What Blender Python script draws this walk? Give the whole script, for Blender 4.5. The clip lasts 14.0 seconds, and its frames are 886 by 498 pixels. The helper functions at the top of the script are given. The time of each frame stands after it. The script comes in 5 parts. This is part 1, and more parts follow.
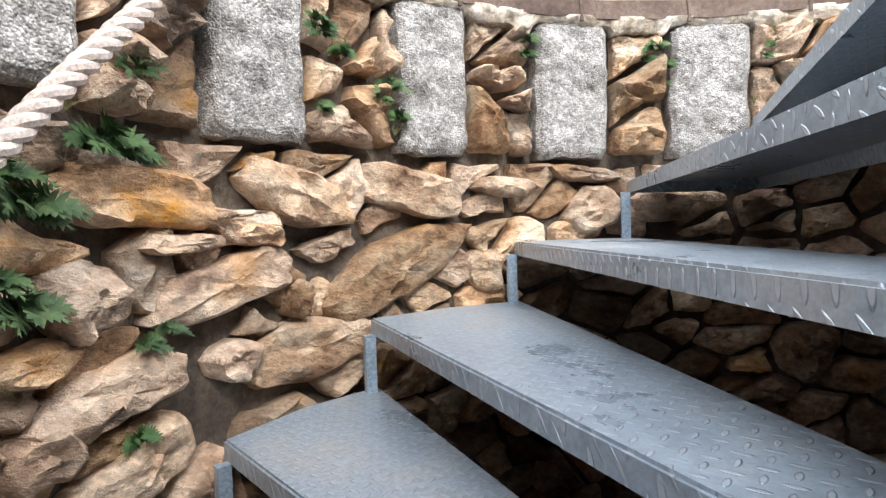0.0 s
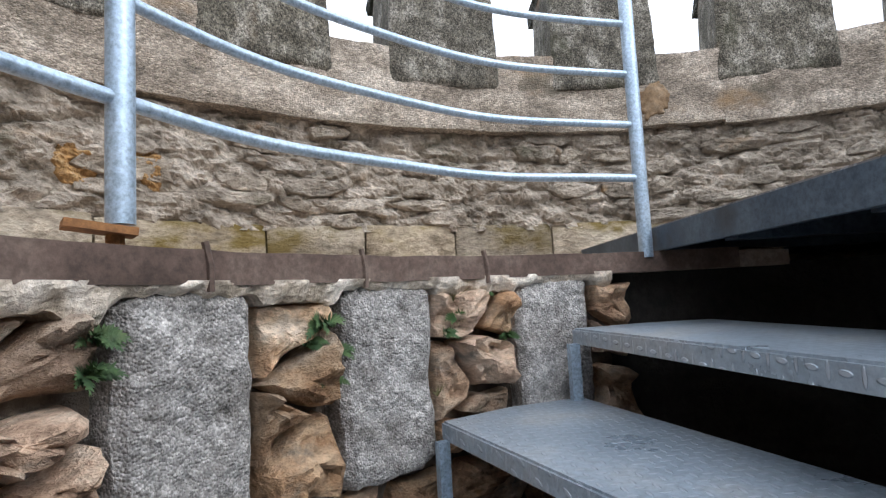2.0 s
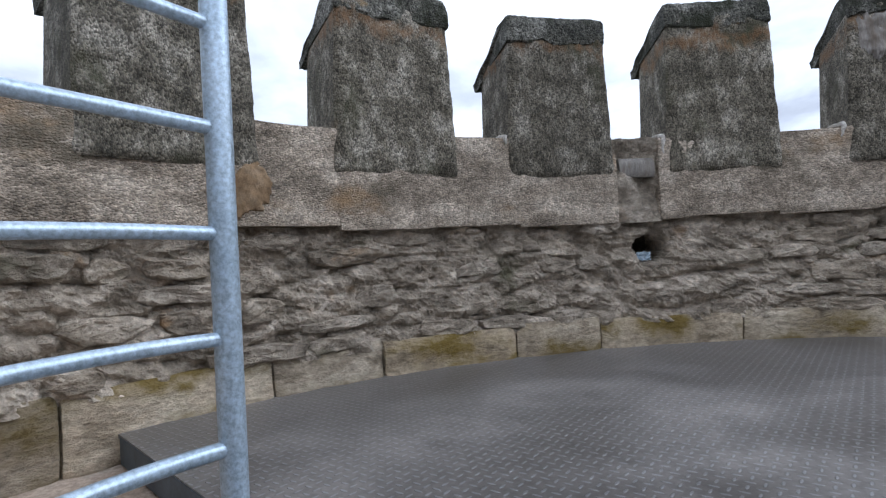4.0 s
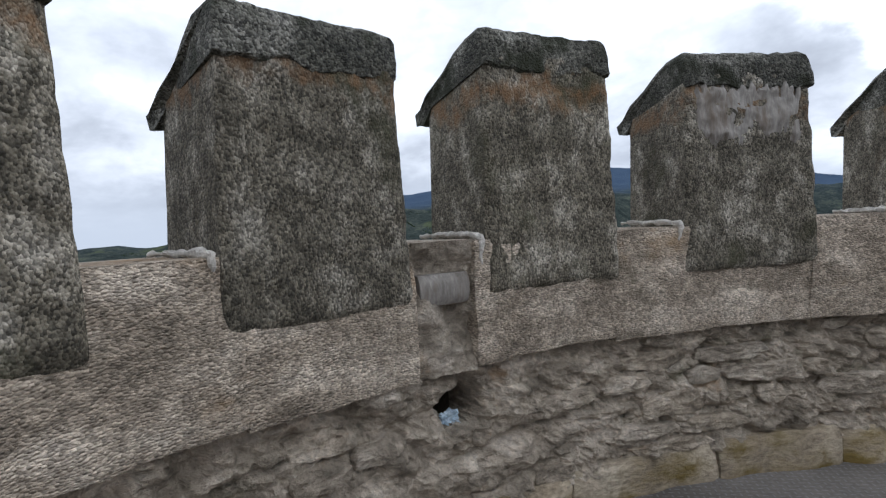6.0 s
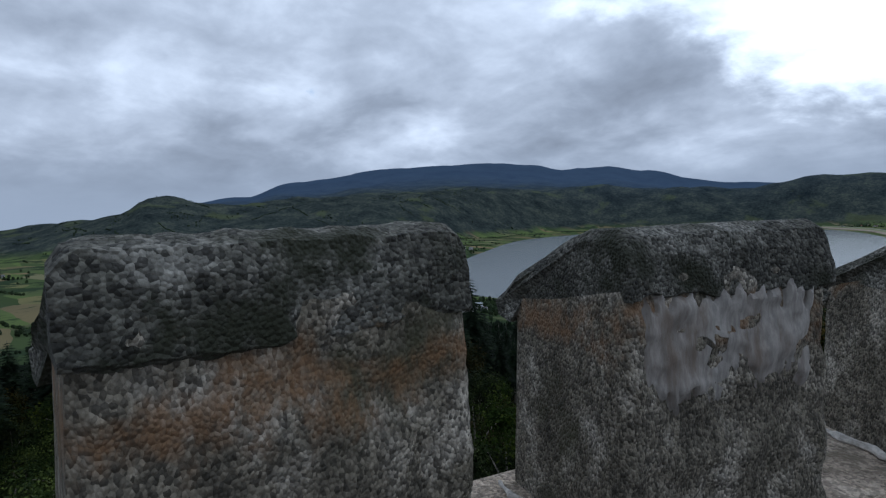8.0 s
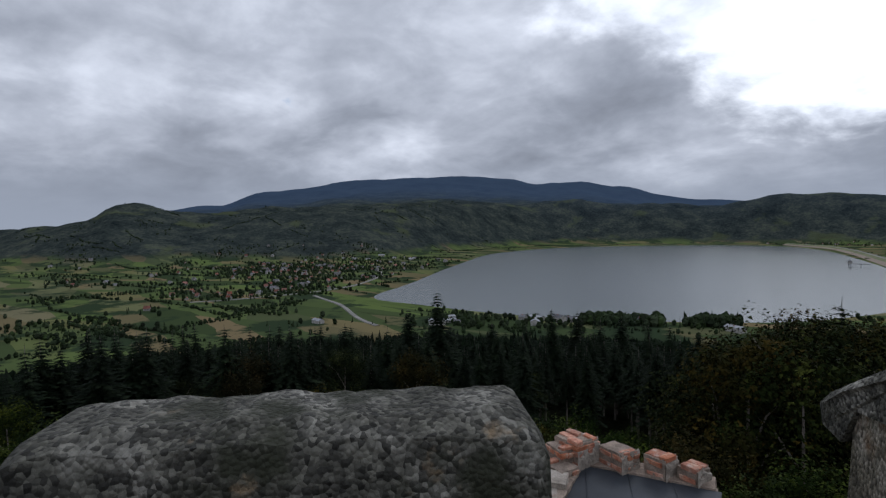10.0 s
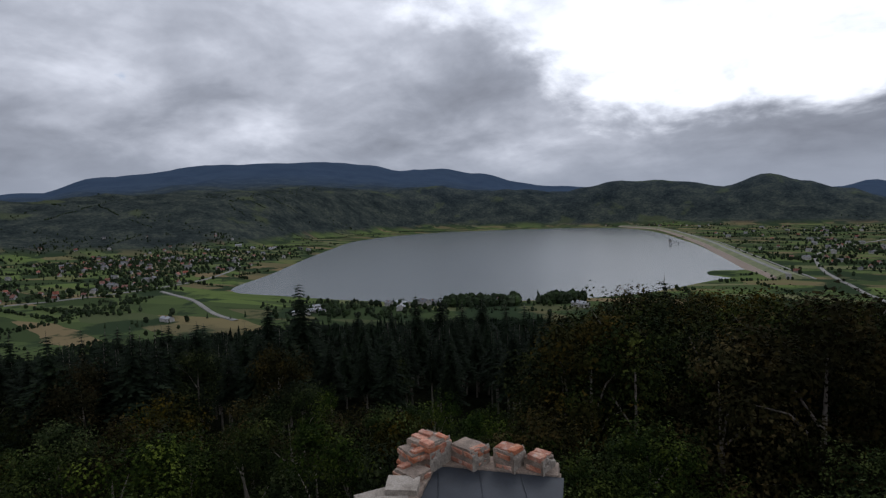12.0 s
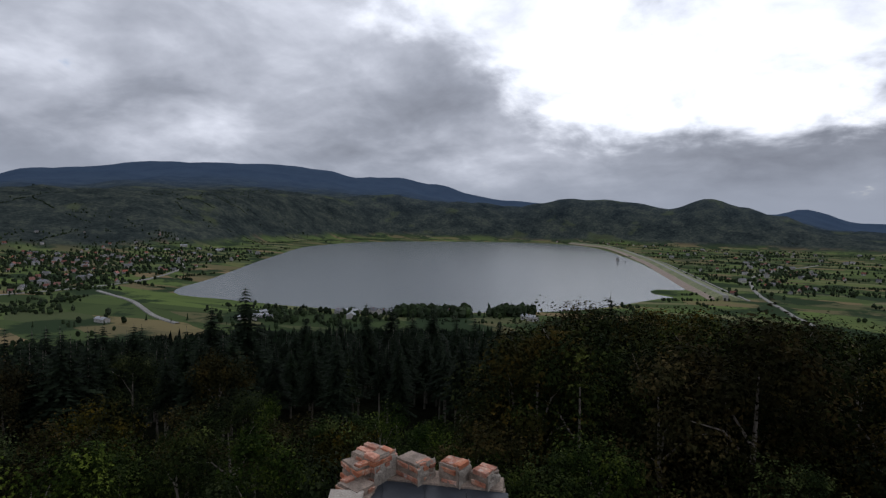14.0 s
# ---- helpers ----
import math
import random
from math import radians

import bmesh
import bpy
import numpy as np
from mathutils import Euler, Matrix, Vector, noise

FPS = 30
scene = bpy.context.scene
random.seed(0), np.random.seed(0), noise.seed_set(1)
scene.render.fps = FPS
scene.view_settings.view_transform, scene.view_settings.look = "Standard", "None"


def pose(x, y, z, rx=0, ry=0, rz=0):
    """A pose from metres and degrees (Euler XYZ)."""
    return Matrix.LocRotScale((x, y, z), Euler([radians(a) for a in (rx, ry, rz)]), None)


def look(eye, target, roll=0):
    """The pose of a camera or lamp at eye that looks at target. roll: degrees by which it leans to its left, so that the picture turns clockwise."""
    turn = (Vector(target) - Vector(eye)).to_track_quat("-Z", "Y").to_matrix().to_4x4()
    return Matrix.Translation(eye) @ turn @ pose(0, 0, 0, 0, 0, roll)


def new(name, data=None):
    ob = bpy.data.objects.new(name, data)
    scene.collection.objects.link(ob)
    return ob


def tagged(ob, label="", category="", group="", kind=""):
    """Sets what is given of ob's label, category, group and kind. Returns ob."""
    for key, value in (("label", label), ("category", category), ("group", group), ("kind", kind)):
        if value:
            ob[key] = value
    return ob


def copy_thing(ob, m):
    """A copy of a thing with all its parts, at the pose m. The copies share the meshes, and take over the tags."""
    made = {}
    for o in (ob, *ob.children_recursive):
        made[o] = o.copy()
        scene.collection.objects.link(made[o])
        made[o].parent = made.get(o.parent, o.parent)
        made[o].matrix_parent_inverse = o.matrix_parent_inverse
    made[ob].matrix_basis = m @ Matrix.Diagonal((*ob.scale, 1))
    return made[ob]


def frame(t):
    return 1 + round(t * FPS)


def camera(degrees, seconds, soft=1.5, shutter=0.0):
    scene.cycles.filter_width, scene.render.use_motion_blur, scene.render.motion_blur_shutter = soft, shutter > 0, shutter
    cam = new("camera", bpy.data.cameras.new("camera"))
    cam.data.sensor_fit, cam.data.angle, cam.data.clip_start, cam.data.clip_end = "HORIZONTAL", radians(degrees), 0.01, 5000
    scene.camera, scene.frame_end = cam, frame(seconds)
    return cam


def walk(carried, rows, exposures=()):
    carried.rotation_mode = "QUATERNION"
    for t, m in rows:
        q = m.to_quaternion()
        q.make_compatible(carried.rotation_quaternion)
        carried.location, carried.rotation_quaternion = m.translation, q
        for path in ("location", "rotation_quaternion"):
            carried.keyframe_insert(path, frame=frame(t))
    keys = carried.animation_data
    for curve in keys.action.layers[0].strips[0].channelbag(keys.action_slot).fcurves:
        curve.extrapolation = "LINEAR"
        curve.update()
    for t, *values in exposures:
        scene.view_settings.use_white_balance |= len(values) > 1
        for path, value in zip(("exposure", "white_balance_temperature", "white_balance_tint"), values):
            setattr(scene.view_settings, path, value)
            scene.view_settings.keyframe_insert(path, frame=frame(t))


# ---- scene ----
# camera
cam = camera(78.0, 14.0, soft=1.3)
PATH = [
    (0.0, pose(1.350, 1.752, -0.733, 87.68, 1.45, -6.91)),
    (0.5, pose(1.258, 1.988, -0.586, 86.70, 5.24, -15.31)),
    (1.0, pose(1.268, 2.264, -0.411, 89.90, 3.35, -30.41)),
    (1.5, pose(1.405, 2.437, -0.204, 94.15, 4.06, -42.05)),
    (2.0, pose(1.508, 2.611, -0.104, 94.96, 3.06, -53.63)),
    (2.5, look((1.675, 2.735, 0.008), (3.525, 3.462, 0.143), -0.8)),
    (3.0, look((1.875, 2.870, 0.155), (3.824, 3.295, 0.245), -1.4)),
    (3.5, look((2.114, 2.850, 0.347), (4.109, 2.974, 0.414), -1.9)),
    (4.0, look((2.320, 2.847, 0.494), (4.307, 2.621, 0.525), -3.0)),
    (4.2, look((2.388, 2.845, 0.546), (4.357, 2.504, 0.559), -3.1)),
    (5.0, look((2.790, 2.750, 0.890), (4.670, 2.070, 0.850), -3.4)),
    (6.3, look((3.480, 2.455, 1.065), (5.060, 1.240, 0.981), -3.5)),
    (6.5, look((3.545, 2.370, 1.155), (5.098, 1.125, 1.069), -3.8)),
    (7.0, look((3.678, 2.198, 1.412), (5.160, 0.867, 1.268), -3.0)),
    (7.5, look((3.806, 2.002, 1.510), (5.220, 0.603, 1.354), -2.2)),
    (8.0, look((3.962, 1.698, 1.545), (5.355, 0.275, 1.413), -1.6)),
    (8.7, look((3.900, 1.270, 1.600), (5.280, -0.175, 1.490), -1.2)),
    (10.3, pose(3.370, 0.110, 1.668, 87.62, 0.37, -139.77)),
    (10.5, pose(3.362, 0.026, 1.690, 87.58, 0.34, -141.31)),
    (11.0, pose(3.380, -0.115, 1.740, 87.02, 0.60, -144.09)),
    (11.5, pose(3.420, -0.220, 1.775, 86.48, 1.47, -148.56)),
    (12.0, pose(3.455, -0.260, 1.795, 85.78, 1.30, -152.43)),
    (12.5, pose(3.470, -0.275, 1.810, 85.96, -0.03, -154.13)),
    (13.0, pose(3.475, -0.280, 1.810, 86.37, -1.00, -155.51)),
    (13.5, pose(3.480, -0.285, 1.815, 86.61, -1.31, -156.44)),
    (14.0, pose(3.484, -0.288, 1.815, 86.84, -1.44, -157.13)),
]
walk(cam, PATH, exposures=[(0.0, 3.03, 6250, 10), (0.5, 2.8, 6120, 10), (1.0, 2.64, 5920, 10), (2.0, 1.75, 5900, 10), (3.0, 1.44, 5800, 10), (4.2, 1.06, 5700, 10), (6.3, 0.92, 6000, 9), (7.0, 0.3, 5600, 8), (8.2, 0.12, 5400, 8), (10.3, -0.03, 5950, 12), (14.0, -0.03, 6050, 13)])

# ---- world and sun ----
TOWER = Vector((1.905, 1.777, 0.0))      # axis of the round parapet
WELL = Vector((2.159, 2.052, 0.0))      # axis of the stair well
EYE_HOME = Vector((4.5, 1.1, 0.0))     # the look-out the valley is laid out from


def heading(deg):
    a = radians(deg)
    return Vector((-math.sin(a), math.cos(a), 0.0))


class Nodes:
    """Short hand for a node tree."""

    def __init__(self, tree):
        self.tree = tree
        tree.nodes.clear()

    def add(self, kind, **values):
        n = self.tree.nodes.new(kind)
        for key, value in values.items():
            if key == "op":
                n.operation = value
            elif key == "mode":
                n.blend_type = value
        return n

    def link(self, a, b):
        self.tree.links.new(a, b)

    def put(self, value, socket):
        if isinstance(value, bpy.types.NodeSocket):
            self.tree.links.new(value, socket)
        else:
            socket.default_value = value

    def math(self, op, a, b=0.0, c=0.0):
        n = self.tree.nodes.new("ShaderNodeMath")
        n.operation = op
        for v, s in zip((a, b, c), n.inputs):
            self.put(v, s)
        return n.outputs[0]

    def vmath(self, op, a, b=(0, 0, 0)):
        n = self.tree.nodes.new("ShaderNodeVectorMath")
        n.operation = op
        self.put(a, n.inputs[0])
        if op == "SCALE":
            self.put(b, n.inputs["Scale"])
        else:
            self.put(b, n.inputs[1])
        return n.outputs["Value"] if op in ("DOT_PRODUCT", "LENGTH") else n.outputs[0]

    def noise(self, vec, scale, detail=6.0, rough=0.6, distort=0.0):
        n = self.tree.nodes.new("ShaderNodeTexNoise")
        self.put(vec, n.inputs["Vector"])
        n.inputs["Scale"].default_value = scale
        n.inputs["Detail"].default_value = detail
        n.inputs["Roughness"].default_value = rough
        n.inputs["Distortion"].default_value = distort
        return n.outputs[0]

    def voronoi(self, vec, scale, out="Distance", feature="F1"):
        n = self.tree.nodes.new("ShaderNodeTexVoronoi")
        n.feature = feature
        self.put(vec, n.inputs["Vector"])
        n.inputs["Scale"].default_value = scale
        return n.outputs[out]

    def ramp(self, fac, stops):
        n = self.tree.nodes.new("ShaderNodeValToRGB")
        self.put(fac, n.inputs[0])
        el = n.color_ramp.elements
        while len(el) < len(stops):
            el.new(0.5)
        for e, (p, c) in zip(el, stops):
            e.position = p
            e.color = (*c, 1) if len(c) == 3 else c
        return n.outputs[0]

    def mix(self, fac, a, b, mode="MIX"):
        n = self.tree.nodes.new("ShaderNodeMix")
        n.data_type, n.blend_type = "RGBA", mode
        self.put(fac, n.inputs[0])
        for v, s in ((a, n.inputs[6]), (b, n.inputs[7])):
            if isinstance(v, bpy.types.NodeSocket):
                self.tree.links.new(v, s)
            else:
                s.default_value = (*v, 1)
        return n.outputs[2]

    def step(self, x, lo, hi, a=0.0, b=1.0):
        n = self.tree.nodes.new("ShaderNodeMapRange")
        n.interpolation_type = "SMOOTHSTEP"
        for v, s in zip((x, lo, hi, a, b), n.inputs):
            self.put(v, s)
        return n.outputs[0]


SUN_HEADING, SUN_HEIGHT = -172.0, 40.0


def build_world():
    world = bpy.data.worlds.new("overcast_sky")
    world.use_nodes = True
    n = Nodes(world.node_tree)
    way = n.tree.nodes.new("ShaderNodeTexCoord").outputs["Generated"]
    sep = n.tree.nodes.new("ShaderNodeSeparateXYZ")
    n.link(way, sep.inputs[0])
    up = n.math("MAXIMUM", sep.outputs[2], 0.0)
    # the cloud deck as a plane overhead
    deep = n.math("ADD", up, 0.34)
    flat = n.tree.nodes.new("ShaderNodeCombineXYZ")
    n.link(n.math("DIVIDE", sep.outputs[0], deep), flat.inputs[0])
    n.link(n.math("DIVIDE", sep.outputs[1], deep), flat.inputs[1])
    flat.inputs[2].default_value = 1.9
    big = n.noise(flat.outputs[0], 1.05, 5.0, 0.5, 0.3)
    small = n.noise(flat.outputs[0], 3.4, 9.0, 0.56, 0.2)
    puff = n.math("ADD", n.math("MULTIPLY", big, 0.6), n.math("MULTIPLY", small, 0.4))
    # the deck thins out round the veiled sun, with ragged edges
    side = n.vmath("DOT_PRODUCT", way, tuple(heading(SUN_HEADING - 90)))
    off = n.math("ADD", n.math("POWER", n.math("DIVIDE", n.math("SUBTRACT", side, 0.13), 0.56), 2.0), n.math("POWER", n.math("DIVIDE", n.math("SUBTRACT", n.math("ADD", sep.outputs[2], n.math("MULTIPLY", side, 0.2)), 0.40), 0.24), 2.0))
    ahead = n.step(n.vmath("DOT_PRODUCT", way, tuple(heading(SUN_HEADING))), 0.3, 0.6)
    edge = n.math("ADD", off, n.math("MULTIPLY", n.math("SUBTRACT", puff, 0.5), -4.2))
    thin = n.math("MULTIPLY", ahead, n.step(edge, 0.65, 1.3, 1.0, 0.0))
    # lower cloud bellies are heavier
    heavy = n.step(sep.outputs[2], 0.08, 0.36, -0.03, 0.085)
    light = n.math("ADD", n.math("MULTIPLY", n.math("SUBTRACT", puff, 0.5), 0.82), n.math("ADD", 0.5, heavy))
    cloud = n.ramp(light, [(0.34, (0.19, 0.2, 0.225)), (0.46, (0.34, 0.357, 0.393)), (0.54, (0.51, 0.527, 0.565)), (0.64, (0.84, 0.855, 0.89))])
    bright = n.ramp(n.math("ADD", n.math("MULTIPLY", n.math("SUBTRACT", small, 0.5), 1.2), 0.5), [(0.25, (0.62, 0.64, 0.68)), (0.5, (1.1, 1.12, 1.15)), (0.7, (1.3, 1.3, 1.3))])
    cloud = n.mix(thin, cloud, bright)
    sky = n.tree.nodes.new("ShaderNodeTexSky")
    sky.sky_type, sky.sun_disc = "NISHITA", False
    sky.sun_elevation, sky.sun_rotation = radians(SUN_HEIGHT), radians(SUN_HEADING)
    blue = n.mix(1.0, sky.outputs[0], (0.1, 0.1, 0.1), "MULTIPLY")
    gap = n.step(small, 0.68, 0.78)
    over = n.mix(gap, cloud, blue)
    haze = n.step(sep.outputs[2], 0.0, 0.14)
    low = n.mix(haze, (0.33, 0.355, 0.40), over)
    back = n.tree.nodes.new("ShaderNodeBackground")
    n.link(low, back.inputs[0])
    back.inputs[1].default_value = 1.0
    out = n.tree.nodes.new("ShaderNodeOutputWorld")
    n.link(back.outputs[0], out.inputs[0])
    scene.world = world
    lamp = bpy.data.lights.new("sun", "SUN")
    lamp.energy, lamp.angle, lamp.color = 0.3, radians(16), (1.0, 0.96, 0.9)
    sun = new("sun", lamp)
    at = heading(SUN_HEADING) * math.cos(radians(SUN_HEIGHT)) + Vector((0, 0, math.sin(radians(SUN_HEIGHT))))
    sun.matrix_world = look(tuple(at * 50), (0, 0, 0))


build_world()


# ---- materials ----
def surface(name, cols, s1=3.0, s2=40.0, rough=0.9, metal=0.0, bump=0.5, dist=0.01, vary=0.0, spread=0.35, stain=None, stain2=None, stretch=(1, 1, 1), island=False, grit=0.0, spec=0.3, streak=None, speckle=1.0):
    """A worn natural surface: broad colour changes, fine grain, optional stains, relief."""
    m = bpy.data.materials.new(name)
    m.use_nodes = True
    n = Nodes(m.node_tree)
    p = n.tree.nodes.new("ShaderNodeTexCoord").outputs["Object"]
    p = n.vmath("MULTIPLY", p, stretch)
    who = n.tree.nodes.new("ShaderNodeObjectInfo")
    if island:
        chance = n.tree.nodes.new("ShaderNodeNewGeometry").outputs["Random Per Island"]
    else:
        chance = who.outputs["Random"]
    shift = n.vmath("ADD", p, n.vmath("SCALE", (17.0, 31.0, 7.0), chance)) if vary else p
    a = n.noise(shift, s1, 6.0, 0.62)
    b = n.noise(shift, s2, 5.0, 0.7)
    k = len(cols)
    col = n.ramp(a, [(0.5 + spread * (2 * i / max(1, k - 1) - 1) * 0.5, c) for i, c in enumerate(cols)])
    grain = n.step(b, 0.25, 0.75, 0.62, 1.32)
    col = n.mix(1.0, col, n.math("MULTIPLY", grain, 1.0), "MULTIPLY")
    if grit:
        v = n.voronoi(shift, grit, "Color")
        bw = n.tree.nodes.new("ShaderNodeSeparateColor")
        n.link(v, bw.inputs[0])
        col = n.mix(1.0, col, n.step(bw.outputs[0], 0.0, 1.0, 1.0 - 0.45 * speckle, 1.0 + 0.5 * speckle), "MULTIPLY")
    for k2, spot in enumerate((stain, stain2)):
        if spot:
            colour, scale, lo, hi = spot
            moved = n.vmath("ADD", shift, (3.1 * k2, 5.7 * k2, 1.3 * k2))
            col = n.mix(n.step(n.noise(moved, scale, 6.0, 0.65), lo, hi), col, colour)
    if streak:
        # a rusty run-off stripe with a ragged outline
        colour, height, width = streak
        z = n.tree.nodes.new("ShaderNodeSeparateXYZ")
        n.link(n.tree.nodes.new("ShaderNodeTexCoord").outputs["Object"], z.inputs[0])
        wavy = n.math("ADD", z.outputs[2], n.math("MULTIPLY", n.math("SUBTRACT", n.noise(p, 5.0, 5.0, 0.7), 0.5), 0.3))
        off = n.math("ABSOLUTE", n.math("SUBTRACT", wavy, height))
        col = n.mix(n.math("MULTIPLY", n.step(off, width * 0.1, width, 0.8, 0.0), n.step(n.noise(p, 16.0, 5.0, 0.7), 0.35, 0.6)), col, colour)
    if vary:
        h = n.tree.nodes.new("ShaderNodeHueSaturation")
        h.inputs["Hue"].default_value = 0.5
        n.link(n.math("ADD", n.math("MULTIPLY", chance, 2 * vary), 1.0 - vary), h.inputs["Value"])
        flip = n.math("FRACT", n.math("MULTIPLY", chance, 7.31))
        n.link(n.math("ADD", n.math("MULTIPLY", flip, 0.8 * vary), 1.0 - 0.4 * vary), h.inputs["Saturation"])
        n.link(col, h.inputs["Color"])
        col = h.outputs[0]
    shade = n.tree.nodes.new("ShaderNodeBsdfPrincipled")
    n.link(col, shade.inputs["Base Color"])
    n.put(n.step(b, 0.2, 0.8, max(0.05, rough - 0.12), min(1.0, rough + 0.08)), shade.inputs["Roughness"])
    shade.inputs["Metallic"].default_value = metal
    shade.inputs["Specular IOR Level"].default_value = spec
    if bump:
        relief = n.math("ADD", n.math("MULTIPLY", b, 0.6), n.math("MULTIPLY", a, 0.8))
        if grit:
            relief = n.math("SUBTRACT", relief, n.math("MULTIPLY", n.voronoi(shift, grit), 0.5))
        bn = n.tree.nodes.new("ShaderNodeBump")
        bn.inputs["Strength"].default_value, bn.inputs["Distance"].default_value = bump, dist
        n.link(relief, bn.inputs["Height"])
        n.link(bn.outputs[0], shade.inputs["Normal"])
    out = n.tree.nodes.new("ShaderNodeOutputMaterial")
    n.link(shade.outputs[0], out.inputs[0])
    return m


def tread_plate(name, cols, rough, metal, cell=0.026, shine=0.55):
    """Steel plate with raised lozenges in alternating directions, scuffed."""
    m = bpy.data.materials.new(name)
    m.use_nodes = True
    n = Nodes(m.node_tree)
    p = n.tree.nodes.new("ShaderNodeTexCoord").outputs["Object"]
    sep = n.tree.nodes.new("ShaderNodeSeparateXYZ")
    n.link(p, sep.inputs[0])
    u = n.math("DIVIDE", n.math("ADD", sep.outputs[0], sep.outputs[1]), cell * 1.414)
    v = n.math("DIVIDE", n.math("ADD", n.math("SUBTRACT", sep.outputs[0], sep.outputs[1]), sep.outputs[2]), cell * 1.414)
    odd = n.math("ABSOLUTE", n.math("MODULO", n.math("ADD", n.math("FLOOR", u), n.math("FLOOR", v)), 2.0))
    lu = n.math("SUBTRACT", n.math("FRACT", u), 0.5)
    lv = n.math("SUBTRACT", n.math("FRACT", v), 0.5)

    def blob(x, y):
        q = n.math("ADD", n.math("POWER", n.math("DIVIDE", x, 0.46), 2.0), n.math("POWER", n.math("DIVIDE", y, 0.15), 2.0))
        return n.step(q, 0.4, 1.0, 1.0, 0.0)

    lift = n.math("ADD", n.math("MULTIPLY", odd, blob(lu, lv)), n.math("MULTIPLY", n.math("SUBTRACT", 1.0, odd), blob(lv, lu)))
    a, b = n.noise(p, 2.6, 6.0, 0.65), n.noise(p, 60.0, 4.0, 0.7)
    col = n.ramp(a, [(0.3 + 0.4 * i / (len(cols) - 1), c) for i, c in enumerate(cols)])
    col = n.mix(1.0, col, n.step(b, 0.2, 0.8, 0.75, 1.2), "MULTIPLY")
    col = n.mix(n.math("MULTIPLY", lift, shine), col, (0.5, 0.53, 0.57))
    shade = n.tree.nodes.new("ShaderNodeBsdfPrincipled")
    n.link(col, shade.inputs["Base Color"])
    n.put(n.step(a, 0.3, 0.7, rough - 0.1, rough + 0.15), shade.inputs["Roughness"])
    shade.inputs["Metallic"].default_value = metal
    bn = n.tree.nodes.new("ShaderNodeBump")
    bn.inputs["Strength"].default_value, bn.inputs["Distance"].default_value = 0.8, 0.004
    n.link(n.math("ADD", lift, n.math("MULTIPLY", b, 0.15)), bn.inputs["Height"])
    n.link(bn.outputs[0], shade.inputs["Normal"])
    out = n.tree.nodes.new("ShaderNodeOutputMaterial")
    n.link(shade.outputs[0], out.inputs[0])
    return m


M_RUBBLE = surface("sandstone_rubble", [(0.21, 0.12, 0.072), (0.44, 0.285, 0.178), (0.59, 0.435, 0.3), (0.7, 0.58, 0.455)], 6.0, 38.0, 0.92, bump=1.0, dist=0.035, vary=0.42, stain=((0.5, 0.25, 0.08), 3.0, 0.53, 0.7), stain2=((0.22, 0.19, 0.15), 7.0, 0.58, 0.74), stretch=(1, 1, 1.5))
M_GRANITE = surface("granite_slab", [(0.23, 0.21, 0.188), (0.365, 0.34, 0.312), (0.53, 0.5, 0.465)], 14.0, 70.0, 0.92, bump=1.0, dist=0.009, grit=190.0, vary=0.1, speckle=0.6)
M_MORTAR = surface("dark_mortar", [(0.07, 0.055, 0.045), (0.2, 0.16, 0.12)], 6.0, 50.0, 0.95, bump=0.8, dist=0.02)
# Wall colour set near black to stand in for shade below the platform.
M_SHADEWALL = surface("shade_dark_wall", [(0.02, 0.018, 0.016), (0.045, 0.04, 0.035)], 5.0, 40.0, 0.9, bump=0.6, dist=0.02)
M_MASONRY = surface("weathered_masonry", [(0.12, 0.1, 0.075), (0.4, 0.335, 0.26), (0.76, 0.665, 0.55)], 8.0, 34.0, 0.93, bump=1.0, dist=0.05, vary=0.14, spread=0.5, stain=((0.13, 0.12, 0.07), 3.0, 0.56, 0.74), stain2=((0.4, 0.24, 0.115), 2.6, 0.6, 0.76), stretch=(1, 1, 1.5))
M_BAND = surface("stained_plaster_band", [(0.115, 0.093, 0.069), (0.345, 0.285, 0.22), (0.59, 0.51, 0.415)], 6.0, 40.0, 0.93, bump=1.0, dist=0.012, spread=0.5, stain=((0.33, 0.22, 0.12), 2.6, 0.56, 0.74), stain2=((0.15, 0.125, 0.09), 4.0, 0.55, 0.7), stretch=(0.8, 0.8, 1.4), grit=170.0, speckle=0.8)
M_CURB = surface("mossy_curb_stone", [(0.18, 0.142, 0.095), (0.45, 0.37, 0.27), (0.68, 0.6, 0.48)], 6.0, 34.0, 0.95, bump=1.0, dist=0.025, vary=0.2, stain=((0.17, 0.12, 0.035), 3.0, 0.44, 0.64), stretch=(1, 1, 2.0))
M_RENDER = surface("pebbledash_render", [(0.042, 0.037, 0.027), (0.138, 0.122, 0.093), (0.385, 0.352, 0.295)], 11.0, 55.0, 0.95, bump=1.0, dist=0.009, vary=0.12, spread=0.5, stain=((0.062, 0.06, 0.034), 4.0, 0.53, 0.72), stain2=((0.19, 0.125, 0.07), 3.0, 0.6, 0.78), stretch=(1, 1, 0.75), grit=210.0, streak=((0.2, 0.115, 0.058), 1.35, 0.05), speckle=1.25)
M_CAP = surface("lichened_cap_concrete", [(0.025, 0.025, 0.02), (0.08, 0.077, 0.063), (0.25, 0.24, 0.21)], 9.0, 45.0, 0.95, bump=1.0, dist=0.01, vary=0.1, grit=180.0, spread=0.5, stain=((0.028, 0.03, 0.018), 7.0, 0.48, 0.62), stain2=((0.26, 0.19, 0.115), 8.0, 0.62, 0.72), speckle=1.4)
